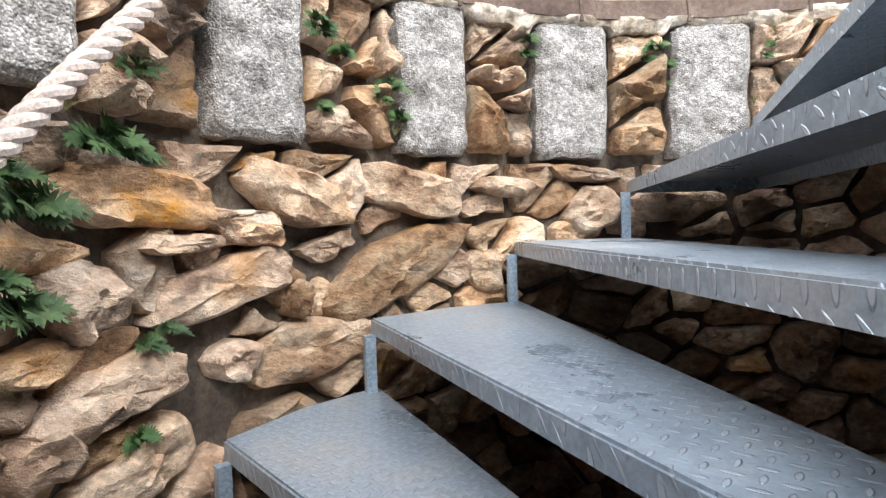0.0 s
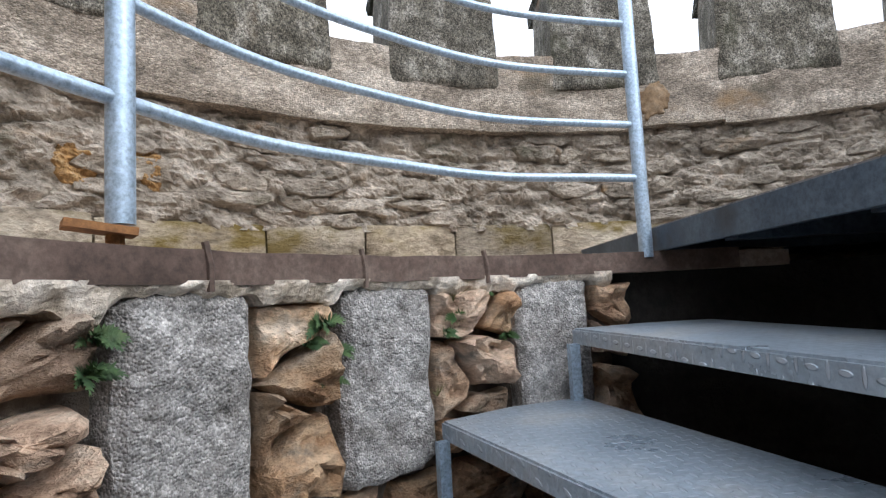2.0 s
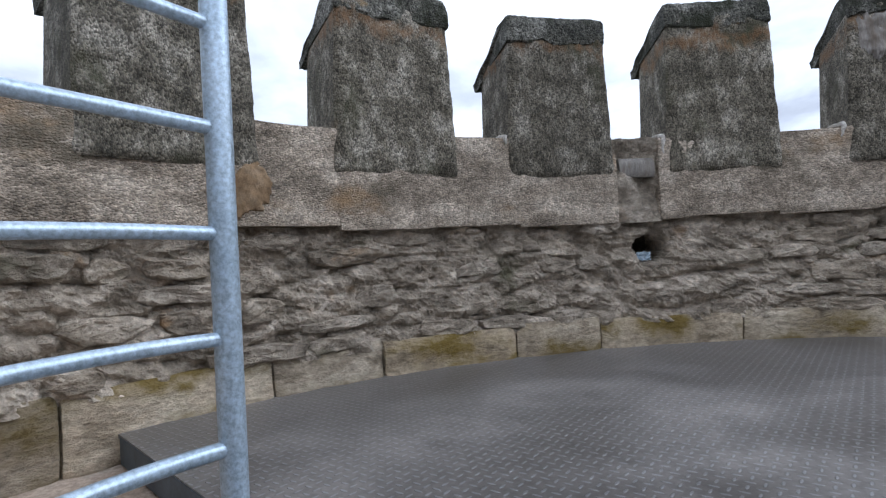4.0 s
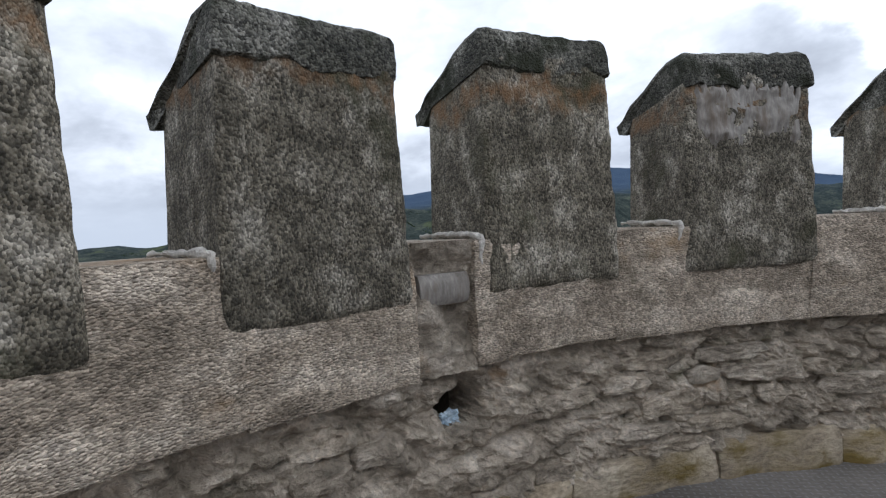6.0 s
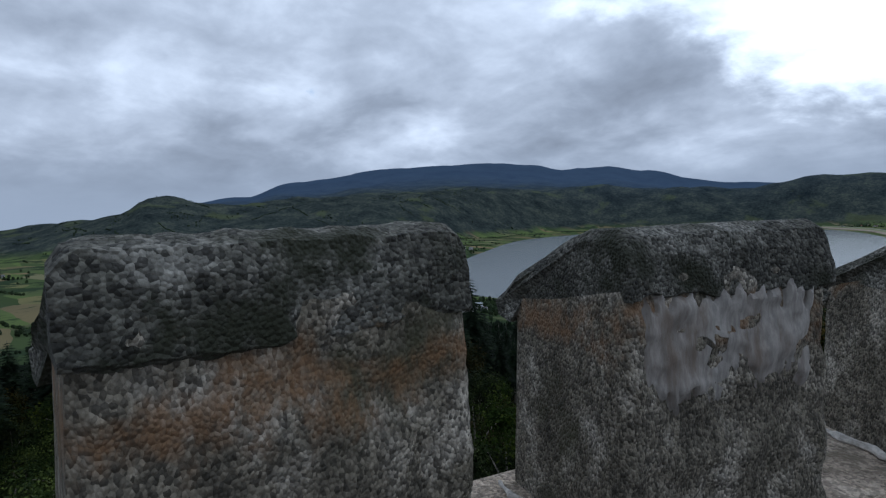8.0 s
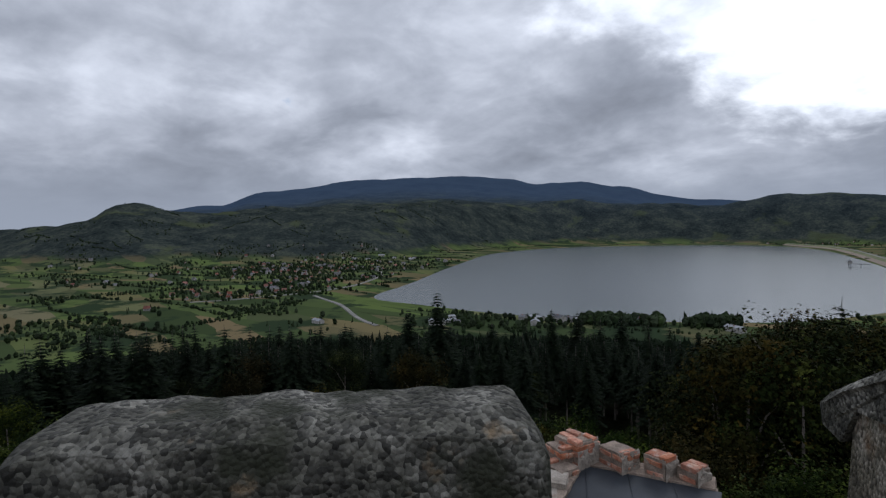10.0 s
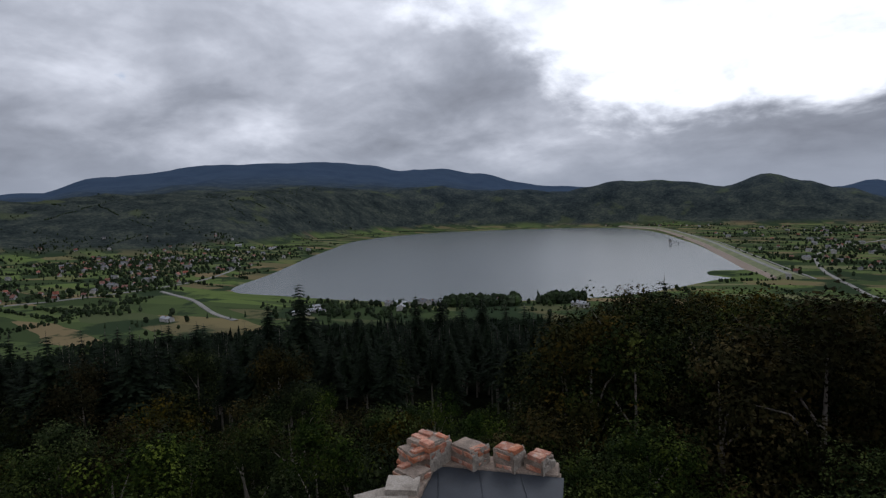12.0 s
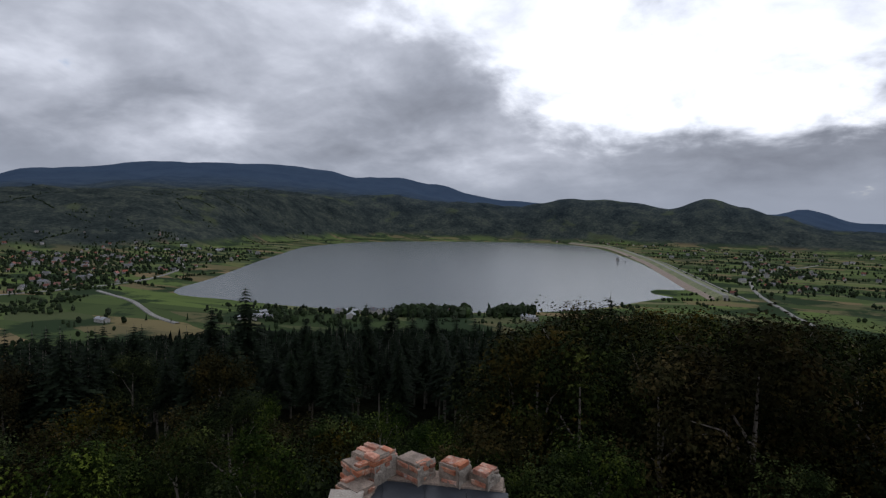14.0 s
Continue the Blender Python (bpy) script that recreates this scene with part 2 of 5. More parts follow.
M_PATCH = surface("smooth_grey_plaster", [(0.19, 0.172, 0.152), (0.26, 0.24, 0.216), (0.33, 0.31, 0.282)], 7.0, 50.0, 0.9, bump=0.4, dist=0.008, stain=((0.14, 0.11, 0.085), 8.0, 0.5, 0.7), stretch=(1.5, 1.5, 0.35))
M_STAIN = surface("damp_brown_stain", [(0.13, 0.08, 0.04), (0.22, 0.145, 0.08), (0.32, 0.24, 0.16)], 9.0, 45.0, 0.9, bump=0.8, dist=0.01)
M_LICHEN = surface("orange_lichen", [(0.22, 0.13, 0.06), (0.42, 0.24, 0.09), (0.5, 0.36, 0.2)], 16.0, 60.0, 0.95, bump=1.0, dist=0.02)
M_WHITE = surface("pale_mortar", [(0.36, 0.33, 0.29), (0.6, 0.57, 0.52)], 8.0, 60.0, 0.9, bump=0.6, dist=0.01)
M_BED = surface("mortar_bedding", [(0.2, 0.155, 0.1), (0.52, 0.43, 0.33), (0.76, 0.68, 0.58)], 9.0, 40.0, 0.95, bump=0.9, dist=0.02)
M_LEDGE = surface("sandstone_ledge", [(0.26, 0.19, 0.14), (0.4, 0.31, 0.24), (0.55, 0.47, 0.39)], 2.4, 60.0, 0.9, bump=0.4, dist=0.006, spread=0.5)
M_RUST = surface("rusty_brown_steel", [(0.075, 0.05, 0.038), (0.13, 0.088, 0.068), (0.2, 0.148, 0.115)], 6.0, 60.0, 0.8, metal=0.1, bump=0.5, dist=0.004)
M_ORANGE = surface("orange_rust", [(0.2, 0.09, 0.035), (0.34, 0.16, 0.06)], 12.0, 80.0, 0.85, bump=0.6, dist=0.004)
M_GALV = surface("galvanised_steel", [(0.36, 0.45, 0.54), (0.46, 0.55, 0.64)], 9.0, 120.0, 0.42, metal=0.5, bump=0.12, dist=0.002, spec=0.5)
M_TREAD = tread_plate("galvanised_tread_plate", [(0.25, 0.305, 0.36), (0.34, 0.395, 0.445), (0.43, 0.42, 0.395)], 0.34, 0.4)
M_PLATFORM = tread_plate("worn_platform_plate", [(0.115, 0.106, 0.1), (0.19, 0.176, 0.166), (0.27, 0.247, 0.23)], 0.38, 0.35, 0.024, 0.28)
M_EDGE = surface("blue_grey_steel_edge", [(0.06, 0.08, 0.105), (0.115, 0.145, 0.175)], 7.0, 80.0, 0.5, metal=0.4, bump=0.2, dist=0.003, stain=((0.06, 0.065, 0.07), 5.0, 0.55, 0.7))
M_ROPE = surface("twisted_rope", [(0.5, 0.4, 0.34), (0.66, 0.56, 0.49)], 14.0, 160.0, 0.95, bump=0.7, dist=0.004)
M_FERN = surface("wall_fern", [(0.02, 0.045, 0.018), (0.05, 0.095, 0.03), (0.09, 0.13, 0.04)], 30.0, 80.0, 0.7, bump=0.0, vary=0.2)
M_GRASS = surface("dry_grass", [(0.12, 0.12, 0.04), (0.28, 0.24, 0.11)], 30.0, 80.0, 0.8, bump=0.0)
M_BRICK = surface("old_red_brick", [(0.24, 0.085, 0.05), (0.42, 0.17, 0.10), (0.5, 0.33, 0.24)], 6.0, 50.0, 0.93, bump=0.8, dist=0.01, vary=0.25, stain=((0.5, 0.45, 0.4), 5.0, 0.55, 0.72))
M_OLDMORTAR = surface("crumbling_mortar", [(0.16, 0.125, 0.1), (0.36, 0.28, 0.22)], 4.0, 40.0, 0.95, bump=0.8, dist=0.015, stain=((0.14, 0.13, 0.10), 4.0, 0.55, 0.75))
M_OLDPLASTER = surface("old_plaster", [(0.2, 0.17, 0.14), (0.32, 0.28, 0.235), (0.4, 0.355, 0.305)], 5.0, 50.0, 0.95, bump=0.6, dist=0.01, stain=((0.2, 0.17, 0.14), 6.0, 0.52, 0.7))
M_ROOF = surface("dark_sheet_roof", [(0.022, 0.027, 0.034), (0.042, 0.048, 0.058)], 2.0, 40.0, 0.6, metal=0.2, bump=0.2, dist=0.004)
M_PAPER = surface("crumpled_paper", [(0.5, 0.62, 0.72), (0.75, 0.8, 0.85)], 9.0, 60.0, 0.8, bump=0.3, dist=0.004)
M_BARK = surface("grey_brown_bark", [(0.1, 0.085, 0.072), (0.24, 0.205, 0.175)], 3.0, 18.0, 0.95, bump=0.8, dist=0.03, stretch=(1, 1, 0.2))
# Needles and leaves sunk near black for forest shade; bright ramp ends paint highlights.
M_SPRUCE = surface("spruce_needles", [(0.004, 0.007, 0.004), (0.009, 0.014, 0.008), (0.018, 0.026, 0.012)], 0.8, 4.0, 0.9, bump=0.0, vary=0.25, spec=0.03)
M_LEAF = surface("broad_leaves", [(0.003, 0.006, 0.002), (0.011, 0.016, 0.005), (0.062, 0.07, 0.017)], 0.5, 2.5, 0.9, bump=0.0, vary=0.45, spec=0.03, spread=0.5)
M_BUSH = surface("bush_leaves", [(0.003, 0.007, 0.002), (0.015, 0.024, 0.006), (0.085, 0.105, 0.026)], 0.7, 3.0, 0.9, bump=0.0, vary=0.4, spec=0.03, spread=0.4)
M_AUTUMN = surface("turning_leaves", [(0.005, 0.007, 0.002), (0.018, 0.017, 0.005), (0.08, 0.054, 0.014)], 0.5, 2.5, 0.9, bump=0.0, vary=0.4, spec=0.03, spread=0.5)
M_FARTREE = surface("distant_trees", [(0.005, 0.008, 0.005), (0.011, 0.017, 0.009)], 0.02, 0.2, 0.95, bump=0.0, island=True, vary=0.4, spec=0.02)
M_HEDGE = surface("valley_hedges", [(0.014, 0.022, 0.012), (0.036, 0.05, 0.023)], 0.02, 0.2, 0.95, bump=0.0, island=True, vary=0.45, spec=0.02)
M_HOUSEWALL = surface("house_walls", [(0.24, 0.228, 0.212), (0.44, 0.42, 0.395)], 0.2, 2.0, 0.9, bump=0.0, vary=0.2)
M_TILE = surface("tiled_roofs", [(0.16, 0.066, 0.05), (0.28, 0.115, 0.085)], 0.2, 2.0, 0.9, bump=0.0, vary=0.35)
M_SLATE = surface("grey_roofs", [(0.09, 0.09, 0.1), (0.17, 0.17, 0.18)], 0.2, 2.0, 0.8, bump=0.0, vary=0.3)
M_LIGHTROOF = surface("light_metal_roofs", [(0.2, 0.21, 0.225), (0.36, 0.37, 0.39)], 0.2, 2.0, 0.6, bump=0.0, vary=0.1)
M_PANE = surface("dark_window_glass", [(0.03, 0.035, 0.045), (0.06, 0.07, 0.08)], 1.0, 4.0, 0.2, bump=0.0, spec=0.5)
M_ROADWAY = surface("pale_road", [(0.15, 0.145, 0.132), (0.23, 0.22, 0.2)], 0.05, 1.0, 0.9, bump=0.0)
M_DAMGRASS = surface("dam_grass", [(0.1, 0.12, 0.05), (0.18, 0.19, 0.09)], 0.02, 0.4, 0.95, bump=0.0)


def water_material():
    m = bpy.data.materials.new("lake_water")
    m.use_nodes = True
    n = Nodes(m.node_tree)
    p = n.tree.nodes.new("ShaderNodeTexCoord").outputs["Object"]
    shade = n.tree.nodes.new("ShaderNodeBsdfPrincipled")
    n.link(n.mix(n.noise(p, 0.004, 3.0), (0.04, 0.055, 0.055), (0.07, 0.085, 0.085)), shade.inputs["Base Color"])
    shade.inputs["Roughness"].default_value = 0.24
    shade.inputs["Specular IOR Level"].default_value = 0.3
    bn = n.tree.nodes.new("ShaderNodeBump")
    bn.inputs["Strength"].default_value, bn.inputs["Distance"].default_value = 0.25, 0.4
    n.link(n.noise(p, 0.25, 4.0), bn.inputs["Height"])
    n.link(bn.outputs[0], shade.inputs["Normal"])
    out = n.tree.nodes.new("ShaderNodeOutputMaterial")
    n.link(shade.outputs[0], out.inputs[0])
    return m


def land_material():
    """Fields on the valley floor, woods on the slopes, far range tinted blue in place of haze."""
    m = bpy.data.materials.new("valley_land")
    m.use_nodes = True
    n = Nodes(m.node_tree)
    p = n.tree.nodes.new("ShaderNodeTexCoord").outputs["Object"]
    sep = n.tree.nodes.new("ShaderNodeSeparateXYZ")
    n.link(p, sep.inputs[0])
    flat = n.vmath("MULTIPLY", p, (0.8, 2.6, 0.0))
    warp = n.vmath("ADD", flat, n.vmath("SCALE", (60.0, 60.0, 0.0), n.noise(flat, 0.006, 3.0)))
    cell = n.voronoi(warp, 0.0105, "Color")
    pick = n.tree.nodes.new("ShaderNodeSeparateColor")
    n.link(cell, pick.inputs[0])
    field = n.ramp(pick.outputs[0], [(0.0, (0.036, 0.052, 0.024)), (0.25, (0.062, 0.084, 0.035)), (0.45, (0.1, 0.136, 0.044)), (0.6, (0.068, 0.082, 0.04)), (0.78, (0.18, 0.136, 0.076)), (0.9, (0.092, 0.122, 0.043)), (1.0, (0.16, 0.145, 0.085))])
    copse = n.step(n.noise(p, 0.012, 6.0, 0.65), 0.5, 0.58)
    field = n.mix(copse, field, (0.03, 0.045, 0.024))
    tex = n.math("ADD", n.math("MULTIPLY", n.noise(p, 0.012, 5.0, 0.65), 0.55), n.math("MULTIPLY", n.noise(p, 0.09, 5.0, 0.7), 0.45))
    wood = n.ramp(tex, [(0.36, (0.013, 0.018, 0.019)), (0.5, (0.036, 0.045, 0.042)), (0.64, (0.08, 0.09, 0.068))])
    glade = n.step(n.noise(p, 0.0045, 5.0, 0.6), 0.58, 0.66)
    wood = n.mix(n.math("MULTIPLY", glade, 0.5), wood, (0.085, 0.10, 0.045))
    rise = n.step(n.math("ADD", sep.outputs[2], n.math("MULTIPLY", n.noise(p, 0.004, 4.0), 60.0)), -66.0, -38.0)
    col = n.mix(rise, field, wood)
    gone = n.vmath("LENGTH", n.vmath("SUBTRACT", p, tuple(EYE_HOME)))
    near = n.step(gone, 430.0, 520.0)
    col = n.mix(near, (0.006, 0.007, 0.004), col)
    # Painted haze: the base colour turns blue between 2700 and 4200 m away.
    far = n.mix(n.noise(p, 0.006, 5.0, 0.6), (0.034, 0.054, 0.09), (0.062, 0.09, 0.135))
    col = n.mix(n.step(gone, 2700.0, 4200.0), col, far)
    shade = n.tree.nodes.new("ShaderNodeBsdfPrincipled")
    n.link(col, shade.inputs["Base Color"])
    shade.inputs["Roughness"].default_value = 1.0
    shade.inputs["Specular IOR Level"].default_value = 0.0
    bn = n.tree.nodes.new("ShaderNodeBump")
    bn.inputs["Strength"].default_value, bn.inputs["Distance"].default_value = 0.8, 12.0
    n.link(n.math("MULTIPLY", tex, rise), bn.inputs["Height"])
    n.link(bn.outputs[0], shade.inputs["Normal"])
    out = n.tree.nodes.new("ShaderNodeOutputMaterial")
    n.link(shade.outputs[0], out.inputs[0])
    return m


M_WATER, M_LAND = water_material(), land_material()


# ---- mesh helpers ----
def mesh_from(name, verts, faces, material=None, smooth=False):
    me = bpy.data.meshes.new(name)
    me.from_pydata([tuple(v) for v in verts], [], faces)
    if material:
        me.materials.append(material)
    if smooth:
        me.polygons.foreach_set("use_smooth", [True] * len(me.polygons))
        me.update()
        me.set_sharp_from_angle(angle=radians(42))
    me.update()
    return me


def part(name, data, material, parent, label="", smooth=False):
    """Links (verts, faces) or a bmesh as one mesh under a thing or a part."""
    if isinstance(data, bmesh.types.BMesh):
        me = bpy.data.meshes.new(name)
        data.normal_update()
        data.to_mesh(me)
        data.free()
        if material:
            me.materials.append(material)
        if smooth:
            me.polygons.foreach_set("use_smooth", [True] * len(me.polygons))
            me.set_sharp_from_angle(angle=radians(42))
    elif isinstance(data, bpy.types.Mesh):
        me = data
    else:
        me = mesh_from(name, data[0], data[1], material, smooth)
    ob = new(name, me)
    if parent is not None:
        ob.parent = parent
    if label:
        tagged(ob, label)
    return ob


def thing(name, label, category, at=(0, 0, 0), group="", kind=""):
    ob = new(name)
    ob.location = at
    ob.empty_display_size = 0.1
    return tagged(ob, label, category, group, kind)


def polar(c, r, deg, z):
    a = radians(deg)
    return Vector((c.x + r * math.cos(a), c.y + r * math.sin(a), z))


def tube(path, radius, sides=10, closed=False, radii=None):
    """A round bar along a path of points."""
    verts, faces = [], []
    pts = [Vector(p) for p in path]
    side = None
    for i, p in enumerate(pts):
        d = (pts[min(i + 1, len(pts) - 1)] - pts[max(i - 1, 0)]).normalized()
        if side is None:
            side = d.orthogonal().normalized()
        side = (side - d * side.dot(d)).normalized()
        other = d.cross(side)
        r = radii[i] if radii else radius
        for k in range(sides):
            a = 2 * math.pi * k / sides
            verts.append(p + (side * math.cos(a) + other * math.sin(a)) * r)
    n = len(pts)
    for i in range(n - 1):
        for k in range(sides):
            a, b = i * sides + k, i * sides + (k + 1) % sides
            faces.append((a, b, b + sides, a + sides))
    faces.append(tuple(range(sides - 1, -1, -1)))
    faces.append(tuple((n - 1) * sides + k for k in range(sides)))
    return verts, faces


def fuse(pieces):
    verts, faces = [], []
    for v, f in pieces:
        o = len(verts)
        verts += list(v)
        faces += [tuple(i + o for i in q) for q in f]
    return verts, faces


def box(x0, x1, y0, y1, z0, z1):
    v = [(x, y, z) for z in (z0, z1) for y in (y0, y1) for x in (x0, x1)]
    f = [(0, 2, 3, 1), (4, 5, 7, 6), (0, 1, 5, 4), (2, 6, 7, 3), (0, 4, 6, 2), (1, 3, 7, 5)]
    return [Vector(q) for q in v], f


def clip_cell(poly, p, q):
    """Keeps the side of a polygon nearer to p than to q."""
    mx, my, dx, dy = (p[0] + q[0]) / 2, (p[1] + q[1]) / 2, q[0] - p[0], q[1] - p[1]
    out = []
    for i, a in enumerate(poly):
        b = poly[(i + 1) % len(poly)]
        da, db = (a[0] - mx) * dx + (a[1] - my) * dy, (b[0] - mx) * dx + (b[1] - my) * dy
        if da <= 0:
            out.append(a)
        if da * db < 0:
            t = da / (da - db)
            out.append((a[0] + t * (b[0] - a[0]), a[1] + t * (b[1] - a[1])))
    return out


def cells(u0, u1, v0, v1, du, dv, rng, squash=1.0, lean=0.0, thin=0.0):
    """Uneven cells that fill a rectangle: jittered seeds, each cell the region nearest to its seed."""
    seeds = []
    nv, nu = max(1, round((v1 - v0) / dv)), max(1, round((u1 - u0) / du))
    for j in range(nv):
        for i in range(-1, nu + 1):
            x = u0 + (u1 - u0) * (i + 0.5 + (0.5 if j % 2 else 0) + rng.uniform(-0.46, 0.46)) / nu
            y = v0 + (v1 - v0) * (j + 0.5 + rng.uniform(-0.42, 0.42)) / nv
            if u0 < x < u1 and rng.random() > thin:
                seeds.append((x, y))
    warp = lambda p: (p[0], (p[1] + lean * p[0]) * squash)
    back = lambda p: (p[0], p[1] / squash - lean * p[0])
    frame_poly = [warp(c) for c in ((u0, v0), (u1, v0), (u1, v1), (u0, v1))]
    moved = [warp(s) for s in seeds]
    out = []
    for i, s in enumerate(moved):
        near = sorted((k for k in range(len(moved)) if k != i), key=lambda k: (moved[k][0] - s[0]) ** 2 + (moved[k][1] - s[1]) ** 2)[:14]
        poly = frame_poly
        for k in near:
            poly = clip_cell(poly, s, moved[k])
            if len(poly) < 3:
                break
        if len(poly) >= 3:
            out.append([back(p) for p in poly])
    return out


def stone(poly, onto, height, gap, rng, n=14, sink=0.05, dome=0.35, craggy=0.7):
    """A rough stone over an outline in (u, v); onto(u, v, h) places it on its wall."""
    cx, cy = sum(p[0] for p in poly) / len(poly), sum(p[1] for p in poly) / len(poly)
    lens = [math.dist(p, poly[(i + 1) % len(poly)]) for i, p in enumerate(poly)]
    total = sum(lens)
    ring = []
    for k in range(n):
        t = total * (k + rng.uniform(-0.2, 0.2)) / n % total
        for i, l in enumerate(lens):
            if t <= l:
                break
            t -= l
        a, b = poly[i], poly[(i + 1) % len(poly)]
        f = t / max(l, 1e-6)
        ring.append((a[0] + f * (b[0] - a[0]), a[1] + f * (b[1] - a[1])))
    size = max(0.02, min(total / 6, 0.3))
    slope = rng.uniform(-0.25, 0.25), rng.uniform(-0.3, 0.2)
    seed = rng.uniform(0, 50)
    verts, faces = [], []
    levels = ((0.0, -sink), (0.0, 0.5), (0.06, 0.86), (0.2, 1.0), (0.42, 1.03), (0.7, 1.04))
    for level, (shrink, h) in enumerate(levels):
        for x, y in ring:
            dx, dy = cx - x, cy - y
            d = max(1e-5, math.hypot(dx, dy))
            s = min(0.9, (gap / d) + shrink + (rng.uniform(-0.03, 0.03) if level else 0))
            qx, qy = x + dx * s, y + dy * s
            lump = noise.fractal(Vector((qx * 15, qy * 22, seed)), 0.8, 2.1, 4) * craggy
            hh = h if level == 0 else height * (h + lump + (slope[0] * (qx - cx) + slope[1] * (qy - cy)) / size * (1 if level > 1 else 0.4))
            verts.append(onto(qx, qy, hh))
    verts.append(onto(cx, cy, height * (1.02 + rng.uniform(-0.1, dome) * 0.5)))
    last = len(levels) - 1
    for level in range(last):
        for k in range(n):
            a, b = level * n + k, level * n + (k + 1) % n
            faces.append((a, b, b + n, a + n))
    for k in range(n):
        faces.append((last * n + k, last * n + (k + 1) % n, (last + 1) * n))
    return verts, faces


def grid_patch(nu, nv, at):
    """A sheet of nu x nv quads; at(i/nu, j/nv) gives the points."""
    verts = [at(i / nu, j / nv) for j in range(nv + 1) for i in range(nu + 1)]
    faces = [(j * (nu + 1) + i, j * (nu + 1) + i + 1, (j + 1) * (nu + 1) + i + 1, (j + 1) * (nu + 1) + i) for j in range(nv) for i in range(nu)]
    return verts, faces


def rough(p, scale, amount):
    return noise.fractal(Vector(p) * scale, 1.0, 2.0, 4) * amount


def curved_block(c, a0, a1, r0, r1, z0, z1, na, nz, bulge=0.006, scale=9.0, taper=0.0, round_edge=0.012, skip=(), fall=0.0, square=False):
    """A block bent round an axis, with a rough inner face and worn edges."""
    def inner(s, t):
        a = a0 + (a1 - a0) * s
        a += (0.5 - s) * 2 * taper * t
        z = z0 + (z1 - z0) * t
        q = polar(c, r0, a, z)
        worn = 0.0
        for e, length in ((s, radians(a1 - a0) * r0), (1 - s, radians(a1 - a0) * r0), (t, z1 - z0), (1 - t, z1 - z0)):
            w = abs(e * length)
            if w < round_edge * 2:
                worn += round_edge * (1 - w / (round_edge * 2)) ** 2
        return polar(c, r0 + rough(q, scale, bulge) + worn, a, z)
    v, f = grid_patch(na, nz, inner)
    f = [q for i, q in enumerate(f) if i not in skip]
    n = len(v)
    w = na + 1
    rim = [i for i in range(w)] + [j * w + na for j in range(1, nz + 1)] + [nz * w + i for i in range(na - 1, -1, -1)] + [j * w for j in range(nz - 1, 0, -1)]
    for i in rim:
        p = v[i]
        d = heading((a0 + a1) / 2 - 90) if square else Vector((p.x - c.x, p.y - c.y, 0)).normalized()
        r = (Vector((p.x, p.y, 0)) - Vector((c.x, c.y, 0))).length
        v.append(p + d * (r1 - r) - Vector((0, 0, max(0.0, p.z - (z1 - fall)) if fall else 0.0)))
    m = len(rim)
    for k in range(m):
        a, b = rim[k], rim[(k + 1) % m]
        f.append((b, a, n + k, n + (k + 1) % m))
    f.append(tuple(n + k for k in range(m)))
    return v, f


# ---- tower: floor, walls, ledge ----
Z_PLATE, Z_LEDGE = 0.072, -0.012
R_WALL = 2.66
EDGE_A, EDGE_B = Vector((3.93, 3.61, 0)), Vector((2.02, 2.14, 0))     # free edge of the steel platform


def build_platform():
    """Steel plate deck that covers the tower top but for the stair opening."""
    # South-west reach is unseen, carried this far round to keep the well dark.
    arc = [polar(TOWER, R_WALL + 0.06, a, 0) for a in [40 - i * 5 for i in range(0, 36)]]
    outline = [EDGE_A] + arc + [EDGE_B]
    n = len(outline)
    v = [Vector((p.x, p.y, Z_PLATE)) for p in outline] + [Vector((p.x, p.y, Z_PLATE - 0.012)) for p in outline]
    f = [tuple(range(n - 1, -1, -1)), tuple(n + i for i in range(n))] + [(i, (i + 1) % n, n + (i + 1) % n, n + i) for i in range(n)]
    deck = thing("viewing_platform", "worn steel checker plate deck over the stair well", "platform", kind="structure")
    part("deck_plate", (v, f), M_PLATFORM, deck)
    d = (EDGE_B - EDGE_A).normalized()
    side = Vector((-d.y, d.x, 0))
    a, b = EDGE_A + d * 0.1, EDGE_B
    lo, hi = Z_PLATE - 0.074, Z_PLATE - 0.004
    v = [Vector((q.x, q.y, z)) for q in (a - side * 0.002, b - side * 0.002, b + side * 0.02, a + side * 0.02) for z in (lo, hi)]
    part("edge_channel", (v, [(0, 1, 3, 2), (2, 3, 5, 4), (4, 5, 7, 6), (6, 7, 1, 0), (1, 7, 5, 3), (0, 2, 4, 6)]), M_EDGE, deck, "blue-grey steel edge channel")
    south = polar(TOWER, R_WALL, -134, 0)
    e = (south - EDGE_B).normalized()
    s2 = Vector((-e.y, e.x, 0))
    v = [Vector((q.x, q.y, z)) for q in (EDGE_B, south, south + s2 * 0.02, EDGE_B + s2 * 0.02) for z in (lo, hi)]
    part("edge_channel", (v, [(0, 1, 3, 2), (2, 3, 5, 4), (4, 5, 7, 6), (6, 7, 1, 0), (1, 7, 5, 3), (0, 2, 4, 6)]), M_EDGE, deck, "blue-grey steel edge channel")
    # joists below, so the deck is carried by the wall
    reach = side if side.dot(Vector((1, -1, 0))) > 0 else -side
    for k in range(5):
        m = EDGE_A.lerp(EDGE_B, 0.12 + 0.19 * k) + reach * 0.06
        end = m.copy()
        while (end + reach * 0.05 - TOWER).xy.length < R_WALL + 0.03:
            end = end + reach * 0.05
        w = d * 0.03
        v = [Vector((c.x, c.y, z)) for c in (m - w, m + w, end + w, end - w) for z in (Z_PLATE - 0.075, Z_PLATE - 0.014)]
